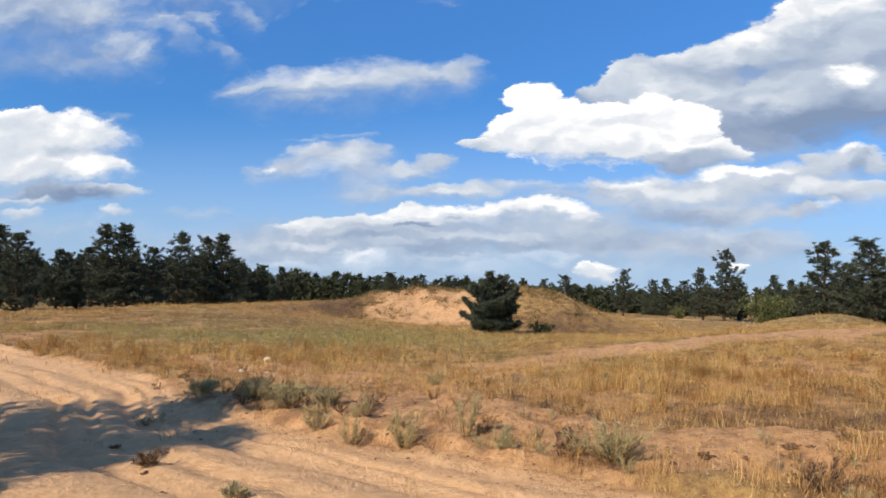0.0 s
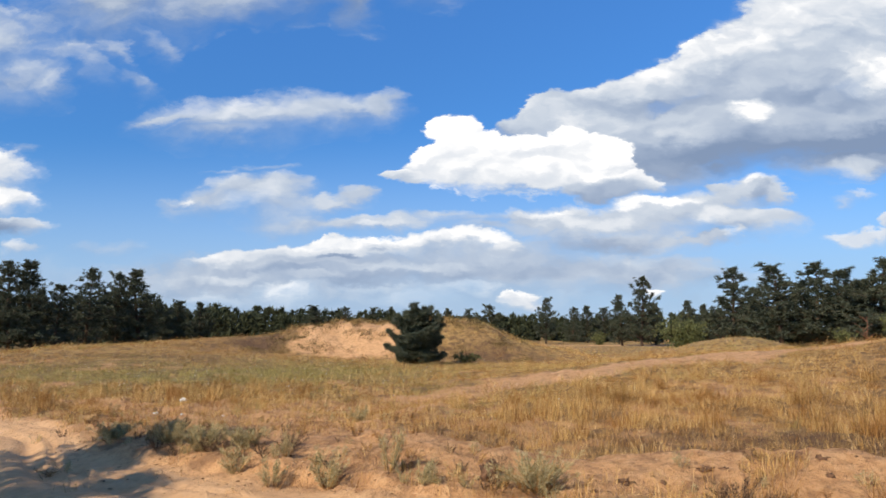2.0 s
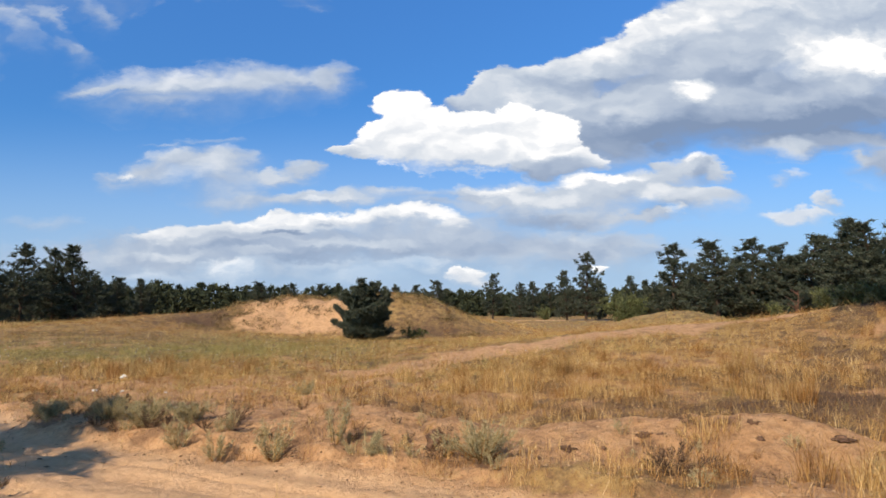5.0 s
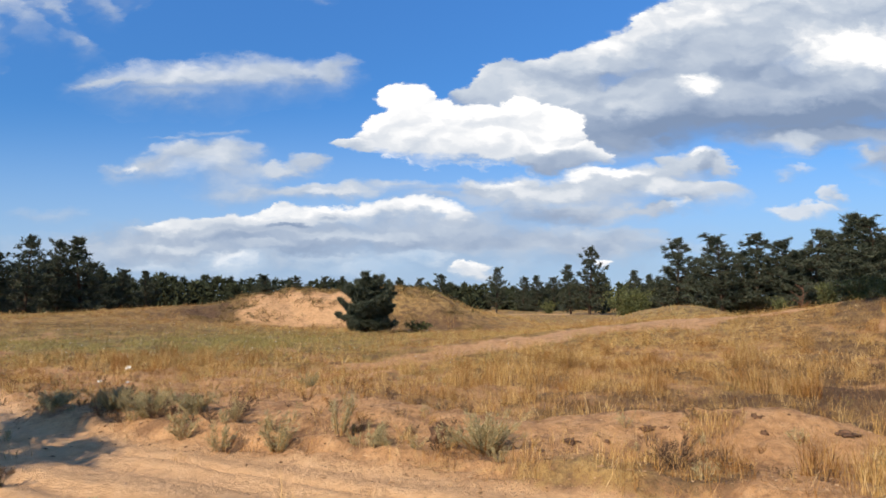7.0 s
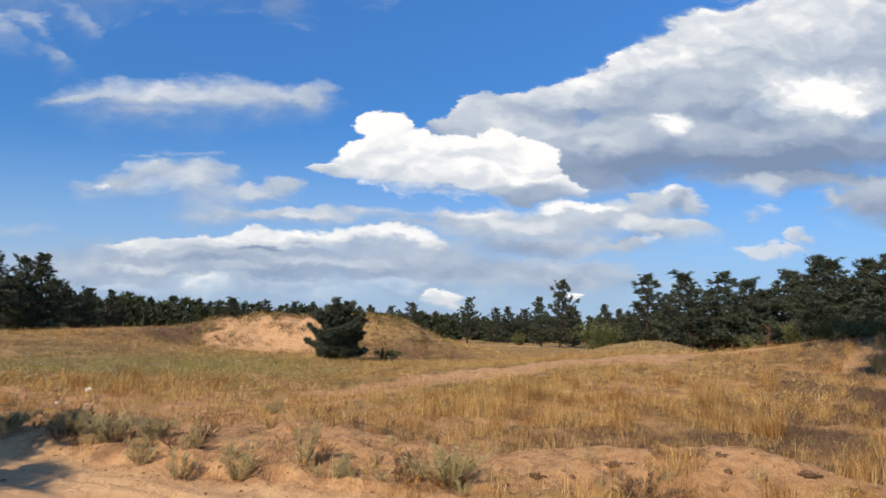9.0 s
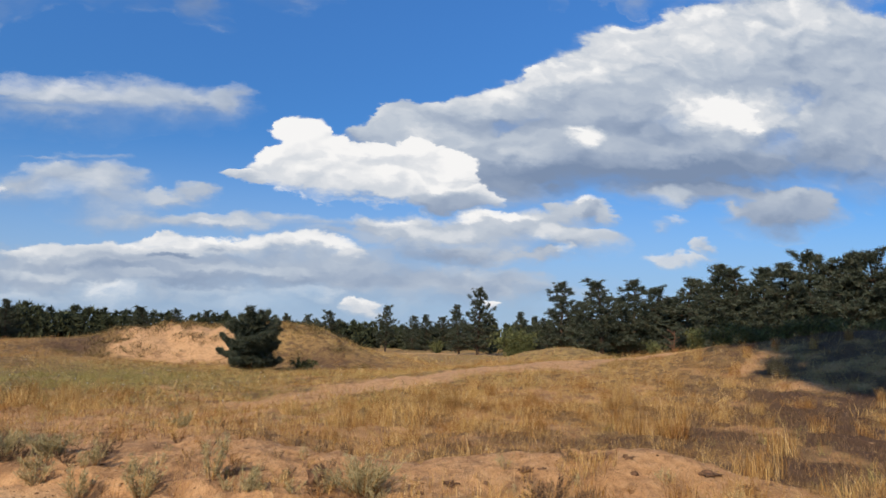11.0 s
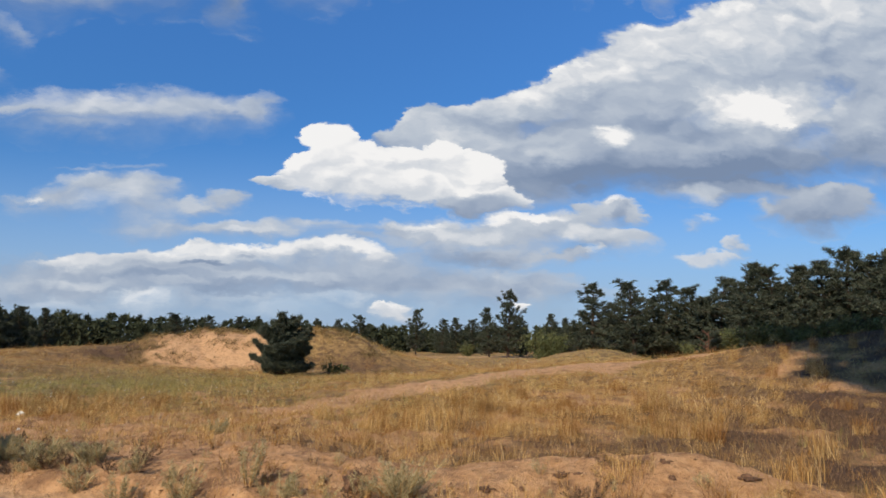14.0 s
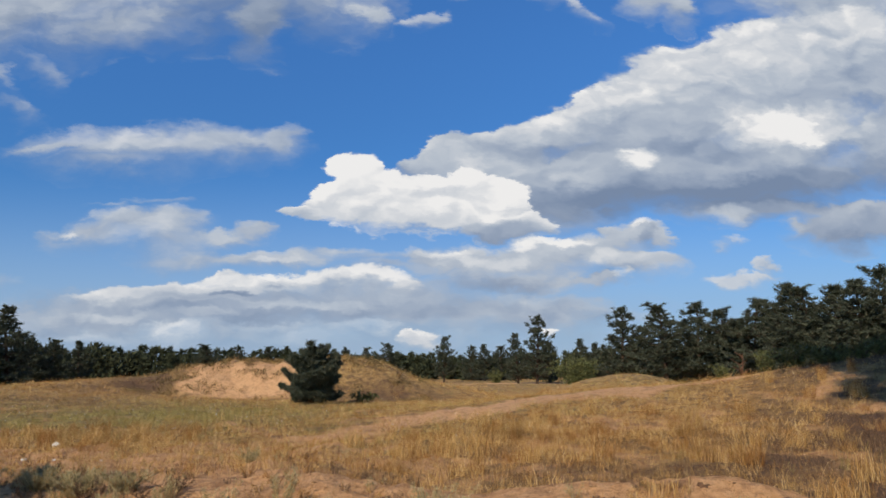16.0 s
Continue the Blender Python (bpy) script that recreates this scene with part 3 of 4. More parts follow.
def cover(x, y):
    """How much grass, green, brown heath and pale road sand lie at a place."""
    x, y = np.asarray(x, float), np.asarray(y, float)
    n = fbm(x, y, 2.6, 3, 71)
    nl = fbm(x, y, 8.0, 3, 81)
    e = road_edge(x) - y
    road = step(e + 0.25 * n, -0.15, 0.3)
    d = y - berm_y(x)
    bank = step(d, -2.6, -0.3) * (1 - step(d, 0.0, 0.25)) * step(x, -6.5, -5.0) * (1 - step(x, 5.0, 6.0))
    ramp = (1 - step(d, 0.0, 3.0)) * (1 - step(x, -1.0, 1.0)) * step(x, -9, -6)
    wide = 0.25 + 0.6 * step(x, -2, 4) - 0.4 * step(x, 10, 13)
    track = (1 - step(track_side(x, y) + 0.7 * n, wide, wide + 0.9)) * (0.55 + 0.45 * step(x, -3, 2))
    face = step(x + 1.2 * n, -12.2, -10.4) * (1 - step(x + n, -5.0, -2.6)) * step(y + 0.9 * n, 38.8, 39.8) * (1 - step(y + 1.6 * n + 0.12 * np.abs(x + 7.5), 43.8, 45.4))
    clump = fbm(x, y, 0.8, 2, 75)
    r = np.hypot(x, y)
    grass = 0.75 + 0.7 * n + 0.35 * nl + 0.8 * clump * (1 - 0.8 * step(r, 30, 60))
    grass = grass + 0.45 * step(y + 2.0 * n, 20.5, 25)
    # thick yellow stand to the left, tall stand behind the bank
    grass = grass + 0.6 * np.exp(-(((x + 9.5) / 5.0) ** 2 + ((y - 18.5) / 2.6) ** 2)) + 0.25 * step(x, 0, 3) * step(y, 12, 14) * (1 - step(y, 20, 26))
    way_off = np.exp(-((y - 84 - 0.3 * x) / 4.5) ** 2) * step(x, 2, 5) * (1 - step(x, 19, 24))
    grass = grass * (1 - 0.98 * way_off)
    grass = grass * (1 - 0.98 * road) * (1 - 0.96 * bank) * (1 - 0.5 * ramp) * (1 - 0.97 * track) * (1 - 0.93 * face)
    # open sand between the tracks
    sandy = np.exp(-(((x + 4.2) / 5.2) ** 2 + ((y - 13.0) / 2.5) ** 2))
    grass = grass * (1 - 0.9 * sandy * step(n + 0.5 * clump, -0.5, 0.2))
    green = np.clip(0.95 * np.exp(-(((x + 12) / 11) ** 2 + ((y - 25) / 5.5) ** 2)) + 0.18 * step(y, 24, 32) + 0.45 * nl + 0.02 + 0.3 * np.exp(-(((x - 15) / 6) ** 2 + ((y - 46) / 6) ** 2)), 0, 1)
    brown = 0.75 * np.exp(-(((y - 10.4) / 1.7) ** 2)) * step(x, 0.3, 2.0) * step(n, -0.45, 0.25)
    for cx, cy, sx, sy, much in ((14.5, 17.5, 4.5, 4.0, 1.0), (16.5, 20.5, 4.5, 2.6, 1.0), (6.9, 11.6, 2.0, 1.1, 1.0), (7.6, 13.6, 1.7, 0.9, 1.0), (4.6, 11.3, 2.4, 0.8, 0.9), (5.7, 8.8, 1.5, 0.9, 1.0), (10.6, 14.6, 2.6, 1.7, 1.0), (-2.5, 9.6, 3.0, 1.6, 0.45), (8.0, 10.5, 3.5, 3.0, 0.8), (-20, 31, 8, 2.0, 0.7), (2.0, 33, 7, 1.6, 0.5), (-5, 21.5, 6, 0.9, 0.5), (11.5, 13.5, 5, 2.6, 0.9), (9.5, 11.0, 3.0, 1.6, 0.9), (-13.4, 41.2, 2.8, 2.8, 1.0), (0.4, 40.2, 3.0, 2.0, 0.9), (-16, 33, 5, 2.5, 0.6), (4, 15, 3, 1.2, 0.5)):
        brown = np.maximum(brown, much * np.exp(-(((x - cx) / sx) ** 2 + ((y - cy) / sy) ** 2)) * step(n + clump, -0.7, 0.2))
    brown = np.maximum(brown, 0.75 * step(x - 0.2 * y, 1.0, 3.5) * step(n + 0.8 * clump, 0.0, 0.45) * (1 - step(y, 17, 21)) * step(d, 0.2, 1.0))
    brown = np.maximum(brown, 1.0 * step(x / np.maximum(y, 1), 0.42, 0.70) * step(n + 0.9 * clump, -0.55, 0.15) * step(y, 7, 9) * (1 - step(y, 24, 28)))
    grass = np.maximum(grass, 1.15 * brown * (1 - bank) * (1 - road) * (1 - track) * (1 - face) * step(x, 2, 4))
    return np.clip(grass, 0, 1.4), green, np.clip(brown, 0, 1), np.maximum(np.maximum(road, way_off), np.maximum(0.5 * face, 0.22 * track))


def mesh_of(name, verts, faces, mat, smooth=False):
    """A mesh from arrays: n x 3 points, m x 3 or m x 4 corners."""
    me = bpy.data.meshes.new(name)
    verts, faces = np.asarray(verts, np.float32), np.asarray(faces, np.int32)
    k = faces.shape[1]
    me.vertices.add(len(verts))
    me.vertices.foreach_set("co", verts.ravel())
    me.loops.add(faces.size)
    me.loops.foreach_set("vertex_index", faces.ravel())
    me.polygons.add(len(faces))
    me.polygons.foreach_set("loop_start", np.arange(0, faces.size, k, dtype=np.int32))
    me.polygons.foreach_set("use_smooth", np.full(len(faces), smooth))
    me.update(calc_edges=True)
    me.materials.append(mat)
    return me


def build_ground():
    rad = [0.0, 0.3]
    for until, f in ((4, 1.09), (15, 1.0095), (60, 1.016), (4200, 1.06)):
        while rad[-1] < until:
            rad.append(rad[-1] * f)
    rad = np.array(rad)
    ang = np.concatenate([np.linspace(-50, 50, 370), np.linspace(55, 305, 42)])
    a, r = np.meshgrid(np.radians(ang), rad)
    x, y = r * np.sin(a), r * np.cos(a)
    z = ground(x, y)
    n, m = a.shape
    idx = np.arange(n * m).reshape(n, m)
    nxt = np.roll(idx, -1, axis=1)
    faces = np.stack([idx[:-1], idx[1:], nxt[1:], nxt[:-1]], -1).reshape(-1, 4)[:, ::-1]
    me = mesh_of("ground", np.stack([x, y, z], -1).reshape(-1, 3), faces, MAT_GROUND, True)
    for name, v in zip(("grass", "green", "brown", "road"), cover(x, y)):
        me.attributes.new(name, "FLOAT", "POINT").data.foreach_set("value", v.astype(np.float32).ravel())
    return tagged(new("ground", me), "sandy heath ground with dry grass and bare tracks", "ground", kind="structure")


build_ground()

# ---- grass ----
rng = np.random.default_rng(7)


def blades(base, height, width, lean, bend, two):
    """Thin upright blades. two: each of three triangles with a bent tip, else of one."""
    n = len(base)
    az = rng.uniform(0, 2 * np.pi, n)
    fa = rng.uniform(0, 2 * np.pi, n)
    out = np.stack([np.cos(az), np.sin(az), np.zeros(n)], 1)
    side = np.stack([np.cos(fa), np.sin(fa), np.zeros(n)], 1) * (width / 2)[:, None]
    up = np.array([0, 0, 1.0])
    mid = base + out * (lean * height * 0.45)[:, None] + up * (height * 0.6)[:, None]
    tip = base + out * ((lean + bend) * height)[:, None] + up * (height * (1 - 0.35 * bend))[:, None]
    i = np.arange(n)[:, None]
    if two:
        v = np.stack([base - side, base + side, mid - side * 0.8, mid + side * 0.8, tip], 1).reshape(-1, 3)
        f = np.concatenate([i * 5 + np.array([[0, 1, 3]]), i * 5 + np.array([[0, 3, 2]]), i * 5 + np.array([[2, 3, 4]])])
    else:
        v = np.stack([base - side, base + side, tip], 1).reshape(-1, 3)
        f = i * 3 + np.array([[0, 1, 2]])
    return v, f


def scatter(count, r0, r1, power):
    """Places in the wedge of land ahead, thinning out with distance."""
    a = np.radians(rng.uniform(-47, 47, count))
    u = rng.uniform(0, 1, count)
    r = (r0 ** power + u * (r1 ** power - r0 ** power)) ** (1 / power)
    return r * np.sin(a), r * np.cos(a)


def tufts(x, y, per, spread, h_lo, h_hi, w_lo, w_hi, lean, bend, two):
    n = len(x)
    h = np.repeat(h_lo + (h_hi - h_lo) * rng.uniform(0, 1, n) ** 2.4, per) * rng.uniform(0.35, 1.15, n * per)
    bx = np.repeat(x, per) + rng.normal(0, spread, n * per)
    by = np.repeat(y, per) + rng.normal(0, spread, n * per)
    base = np.stack([bx, by, ground(bx, by) - 0.01], 1)
    return blades(base, h, rng.uniform(w_lo, w_hi, n * per), rng.uniform(0.0, lean, n * per), rng.uniform(0, bend, n * per), two)


def joined(pieces):
    v, f, at = [], [], 0
    for a, b in pieces:
        v.append(a)
        f.append(b + at)
        at += len(a)
    return np.concatenate(v), np.concatenate(f)


def grass_field(name, label, mat, kind_of):
    """kind_of: 0 straw, 1 faded green, 2 brown heath."""
    pieces = []
    zones = ((16000, 5.5, 18, 1.7, 14, 0.07, 0.05, 0.40, 0.0025, 0.0055, True),
             (46000, 16, 46, 1.0, 9, 0.15, 0.06, 0.40, 0.006, 0.014, False),
             (16000, 42, 130, 0.5, 6, 0.35, 0.08, 0.26, 0.03, 0.07, False))
    for count, r0, r1, power, per, spread, h0, h1, w0, w1, two in zones:
        x, y = scatter(count, r0, r1, power)
        g, green, brown, road = cover(x, y)
        pick = rng.uniform(0, 1, count)
        share = (np.clip(1 - brown, 0, 1) * (1 - green), np.clip(1 - brown, 0, 1) * green, brown * 0.9)[kind_of]
        keep = (rng.uniform(0, 1, count) < g) & (pick < share)
        x, y = x[keep], y[keep]
        if kind_of == 2:
            pieces.append(tufts(x, y, per + 2, spread * 1.2, h0 * 0.5, h1 * 0.55, w0 * 1.2, w1 * 1.3, 0.9, 0.5, two))
        else:
            pieces.append(tufts(x, y, per, spread, h0, h1, w0, w1, 0.85, 0.6, two))
    v, f = joined(pieces)
    tagged(new(name, mesh_of(name, v, f, mat)), label, "grass", kind="stuff")


grass_field("dry_grass", "sun-bleached straw-coloured grass on the heath", MAT_STRAW, 0)
grass_field("green_grass", "faded green grass among the dry straw", MAT_GREEN, 1)
grass_field("heath_stems", "low dead brown heath stems and litter", MAT_HEATH, 2)

# ---- trees ----


def tube(points, radii, sides=6):
    """A tapered tube along points."""
    points, v, f = np.asarray(points, float), [], []
    for k, (p, r) in enumerate(zip(points, radii)):
        d = points[min(k + 1, len(points) - 1)] - points[max(k - 1, 0)]
        d = d / (np.linalg.norm(d) + 1e-9)
        a = np.cross(d, (0.31, 0.95, 0.05))
        a = a / np.linalg.norm(a)
        b = np.cross(d, a)
        w = 2 * np.pi * np.arange(sides) / sides
        v.append(p + r * (np.cos(w)[:, None] * a + np.sin(w)[:, None] * b))
        if k:
            i = np.arange(sides)
            j = (i + 1) % sides
            o = (k - 1) * sides
            f.append(np.stack([o + i, o + j, o + sides + j], 1))
            f.append(np.stack([o + i, o + sides + j, o + sides + i], 1))
    return np.concatenate(v), np.concatenate(f)


def sprays(pos, axis, per, length, width, spread, r):
    """Pointed sprays of needles round each place, one triangle each."""
    n = len(pos) * per
    d = np.repeat(axis, per, 0) + r.normal(0, spread, (n, 3))
    d = d / np.linalg.norm(d, axis=1, keepdims=True)
    s = np.cross(d, r.normal(0, 1, (n, 3)))
    s = s / (np.linalg.norm(s, axis=1, keepdims=True) + 1e-9) * width * r.uniform(0.6, 1.3, (n, 1)) / 2
    p = np.repeat(pos, per, 0) + r.normal(0, length * 0.22, (n, 3)) * np.array([1, 1, 0.6])
    tip = p + d * length * r.uniform(0.6, 1.3, (n, 1))
    return np.stack([p - s, p + s, tip], 1).reshape(-1, 3), np.arange(n)[:, None] * 3 + np.array([[0, 1, 2]])


def needle_tufts(pos, axis, per, length, width, spread, r):
    n = len(pos) * per
    p = np.repeat(pos, per, 0)
    d = np.repeat(axis, per, 0) + r.normal(0, spread, (n, 3))
    d = d / np.linalg.norm(d, axis=1, keepdims=True)
    s = np.cross(d, r.normal(0, 1, (n, 3)))
    s = s / (np.linalg.norm(s, axis=1, keepdims=True) + 1e-9)
    ln = length * r.uniform(0.6, 1.25, (n, 1))
    w = width * r.uniform(0.6, 1.3, (n, 1))
    p = p + r.normal(0, length * 0.25, (n, 3))
    v = np.stack([p - s * w * 0.35, p + d * ln * 0.55 + s * w * 0.5, p + d * ln, p + d * ln * 0.45 - s * w * 0.5], 1).reshape(-1, 3)
    i = np.arange(n)[:, None] * 4
    return v, np.concatenate([i + np.array([[0, 1, 2]]), i + np.array([[0, 2, 3]])])


def pine_meshes(seed, height=7.0, clear=0.12, reach=0.27, rows=11, per_row=5, dense=16, leaf=0.30, shape=0.75, gap=0.1, droop=0.0):
    """Trunk with limbs, and the needles, of a Scots pine: tiers of boughs that bend up at their ends and carry flat pads of needles."""
    r = np.random.default_rng(seed)
    zs = np.linspace(0, height * 0.97, 9)
    wob = np.cumsum(r.normal(0, 0.012 * height, (9, 2)), 0) * np.linspace(0, 1, 9)[:, None]
    stem = np.stack([wob[:, 0], wob[:, 1], zs], 1)
    wood = [tube(stem, np.linspace(0.021, 0.003, 9) * height, 7)]
    pos, axis = [], []
    for k in range(rows):
        s = min(max((k + r.uniform(-0.25, 0.25)) / (rows - 1), 0), 1)
        z = height * (clear + (0.95 - clear) * s)
        full = reach * height * (1 - s) ** shape * (0.6 + 0.4 * min(1, s * 4 + 0.35)) + 0.03 * height
        base = np.array([np.interp(z, zs, stem[:, 0]), np.interp(z, zs, stem[:, 1]), z])
        for q in range(per_row):
            if r.uniform() < gap:
                continue
            az = 2 * np.pi * (q + r.uniform(-0.4, 0.4)) / per_row + k * 1.7
            ln = full * r.choice((r.uniform(0.35, 0.8), r.uniform(0.75, 1.3)))
            rise = r.uniform(-0.16, 0.42) + 0.4 * s ** 2 - droop * (1 - s)
            steps = np.linspace(0, 1, 5)
            pts = base + np.stack([np.cos(az) * ln * steps, np.sin(az) * ln * steps, ln * (rise * steps + 0.22 * steps ** 3)], 1)
            wood.append(tube(pts, np.linspace(0.006, 0.0015, 5) * height * (1.1 - 0.6 * s), 4))
            count = max(5, int(dense * ln / (0.2 * height) + 1))
            us = np.sqrt(r.uniform(0.10, 1.0, count))
            side = r.normal(0, 0.24, count) * ln * (1.25 - 0.75 * us)
            for u, w in zip(us, side):
                c = np.array([np.interp(u, steps, pts[:, i]) for i in range(3)])
                pos.append(c + np.array([-np.sin(az) * w, np.cos(az) * w, 0.12 * abs(w) + r.normal(0.004, 0.016) * height]))
                turn = az + math.copysign(min(0.9, 3 * abs(w) / ln), w)
                axis.append((0.6 * np.cos(turn), 0.6 * np.sin(turn), 0.5))
    top = stem[-1]
    for _ in range(dense // 2):
        pos.append(top + np.array([r.normal(0, 0.006), r.normal(0, 0.006), r.uniform(-0.05, 0.0)]) * height)
        axis.append((0, 0, 1.1))
    tv, tf = joined(wood)
    nv, nf = sprays(np.array(pos), np.array(axis), 19, leaf, leaf * 0.2, 0.75, r)
    return mesh_of("trunk", tv, tf, MAT_BARK, True), mesh_of("crown", nv, nf, MAT_NEEDLE)


def plant_thing(name, trunk, crown, label, category, group):
    top = new(name)
    top.empty_display_size = 0.3
    for part_name, me in (("trunk", trunk), ("crown", crown)):
        new(part_name, me).parent = top
    return tagged(top, label, category, group)


PINES = [pine_meshes(101, 7.0, 0.05, 0.27, 15, 7, 11, 0.25, 0.75, 0.08),
         pine_meshes(102, 7.0, 0.12, 0.24, 16, 6, 12, 0.24, 0.70, 0.10),
         pine_meshes(103, 7.0, 0.02, 0.31, 14, 7, 11, 0.25, 0.62, 0.06),
         pine_meshes(104, 7.0, 0.16, 0.27, 13, 7, 12, 0.25, 0.52, 0.10),
         pine_meshes(105, 7.0, 0.08, 0.22, 17, 6, 12, 0.24, 0.80, 0.08)]
MADE = {}


def pine(u, d, top_v, kind, wide=1.0, label="dark green Scots pine at the edge of the heath", group="pines of the wood edge"):
    """A pine at bearing u (right per metre ahead), d metres ahead, whose tip stands at the slope top_v from eye height."""
    x, y = u * d, d
    z = float(ground(x, y)) - 0.05
    h = 1.6 + top_v * d - z
    turn = random.uniform(0, 360)
    s = h / 7.0
    m = Matrix.LocRotScale((x, y, z), Euler((0, 0, radians(turn))), None)
    key = (kind, label)
    if key not in MADE:
        MADE[key] = plant_thing("pine_tree", *PINES[kind], label, "tree", group)
        ob = MADE[key]
        ob.matrix_basis = m
    else:
        ob = copy_thing(MADE[key], m)
        ob.scale = (1, 1, 1)
    ob.scale = (s * wide, s * wide, s)
    return ob


# left wood edge
pine(-0.848, 43, 0.088, 2, 1.15, "broad dark pine standing alone with a bare foot")
pine(-0.780, 56, 0.062, 0, 1.19)
pine(-0.745, 58, 0.056, 2, 1.19)
pine(-0.694, 50, 0.102, 1, 1.08)
pine(-0.659, 51, 0.102, 4, 1.35)
pine(-0.625, 54, 0.068, 2, 1.19)
pine(-0.579, 58, 0.091, 1, 1.08)
pine(-0.534, 62, 0.084, 3, 1.03)
pine(-0.501, 62, 0.088, 4, 1.35)
pine(-0.555, 66, 0.058, 2, 1.19)
pine(-0.475, 72, 0.046, 0, 1.19)
pine(-0.447, 76, 0.044, 2, 1.19)
pine(-0.412, 80, 0.041, 0, 1.30)
pine(-0.720, 64, 0.066, 3, 1.30)
pine(-0.815, 64, 0.060, 3, 1.30)
pine(-0.880, 50, 0.100, 1, 1.30)
pine(-0.930, 48, 0.095, 2, 1.30)
for k in range(9):
    pine(-0.93 + 0.056 * k, 70 + 1.5 * (k % 3), 0.053 + 0.004 * (k % 2), (2, 0)[k % 2], 1.5)
# behind the dune
pine(-0.244, 112, 0.036, 3, 1.62)
pine(-0.205, 118, 0.034, 2, 1.30)
pine(-0.168, 116, 0.033, 3, 1.30)
pine(-0.140, 116, 0.034, 1, 1.08)
pine(-0.061, 92, 0.032, 1, 0.97)
pine(-0.035, 92, 0.031, 3, 1.08)
pine(-0.003, 96, 0.037, 3, 1.35)
pine(0.074, 100, 0.046, 3, 1.0, "slender pine with a bare trunk by the clearing")
pine(0.112, 112, 0.033, 2, 1.19)
pine(0.130, 108, 0.035, 0, 1.30)
pine(0.155, 110, 0.033, 2, 1.30)
pine(0.177, 88, 0.050, 4, 1.19)
pine(0.203, 86, 0.075, 1, 1.1, "tall twin-topped pine by the clearing")
pine(0.222, 92, 0.038, 2, 0.97)
pine(0.266, 82, 0.042, 0, 1.19)
pine(0.290, 84, 0.036, 3, 0.97)
# right wood edge
pine(0.324, 70, 0.087, 1, 1.38)
pine(0.352, 72, 0.060, 2, 1.25)
pine(0.387, 64, 0.091, 3, 1.44)
pine(0.434, 64, 0.094, 1, 1.44)
pine(0.411, 70, 0.066, 2, 1.50)
pine(0.477, 62, 0.083, 3, 1.38)
pine(0.456, 66, 0.060, 2, 1.62)
pine(0.517, 58, 0.098, 3, 1.38)
pine(0.500, 62, 0.066, 2, 1.62)
pine(0.569, 54, 0.119, 0, 1.31)
pine(0.545, 57, 0.085, 2, 1.50)
pine(0.604, 52, 0.118, 3, 1.38)
pine(0.640, 50, 0.117, 0, 1.50)
pine(0.680, 48, 0.128, 1, 1.56)
pine(0.717, 47, 0.147, 3, 1.44)
pine(0.755, 46, 0.130, 2, 1.25)
pine(0.790, 44, 0.147, 0, 1.44)
pine(0.835, 43, 0.150, 3, 1.44)
pine(0.880, 42, 0.145, 0, 1.50)
pine(0.930, 41, 0.150, 2, 1.50)
for k in range(9):
    pine(0.50 + 0.05 * k, 60 - 1.2 * k, 0.070 + 0.0065 * k, (2, 0, 2)[k % 3], 1.45)


def far_woods():
    """The wood that closes the plain: a belt of small crowns, too far to count."""
    r = np.random.default_rng(55)
    pieces = []
    for k in range(760):
        a = radians(r.uniform(-50, 50))
        d = r.uniform(112, 185) / max(math.cos(a), 0.75)
        x, y = d * math.sin(a), d * math.cos(a)
        u = x / y
        h = float(np.interp(u, [-0.9, -0.42, -0.3, -0.1, 0.05, 0.2, 0.35, 0.9], [7.5, 6.8, 5.8, 5.2, 4.2, 4.6, 6.0, 7.0])) * r.uniform(0.66, 1.12) * (y / 140) ** 0.8
        z = float(ground(x, y)) - 0.3
        n = 46
        t = r.uniform(0.0, 1, n) ** 0.8
        blunt = r.uniform(0.35, 0.8)
        rad = r.uniform(0.24, 0.36) * h * (1 - t) ** blunt + 0.12
        az = r.uniform(0, 6.283, n)
        q = np.sqrt(r.uniform(0.1, 1, n))
        pos = np.stack([x + q * rad * np.cos(az), y + q * rad * np.sin(az), z + h * t], 1)
        axis = np.stack([0.6 * np.cos(az), 0.6 * np.sin(az), np.full(n, 0.5)], 1)
        pieces.append(sprays(pos, axis, 7, 0.75, 0.36, 0.5, r))
    v, f = joined(pieces)
    tagged(new("far_woods", mesh_of("far_woods", v, f, MAT_FARWOOD)), "distant belt of mixed pine wood behind the heath", "woods", kind="stuff")


far_woods()


def lone_pine():
    trunk, crown = pine_meshes(332, 2.6, 0.03, 0.60, 11, 9, 30, 0.16, 0.50, 0.16, 0.0)
    ob = plant_thing("young_pine", trunk, crown, "bushy young pine in front of the dune's bare sand", "tree", "")
    x, y = -3.74, 35.3
    ob.matrix_basis = pose(x, y, float(ground(x, y)) - 0.03, 0, 0, 40)


lone_pine()


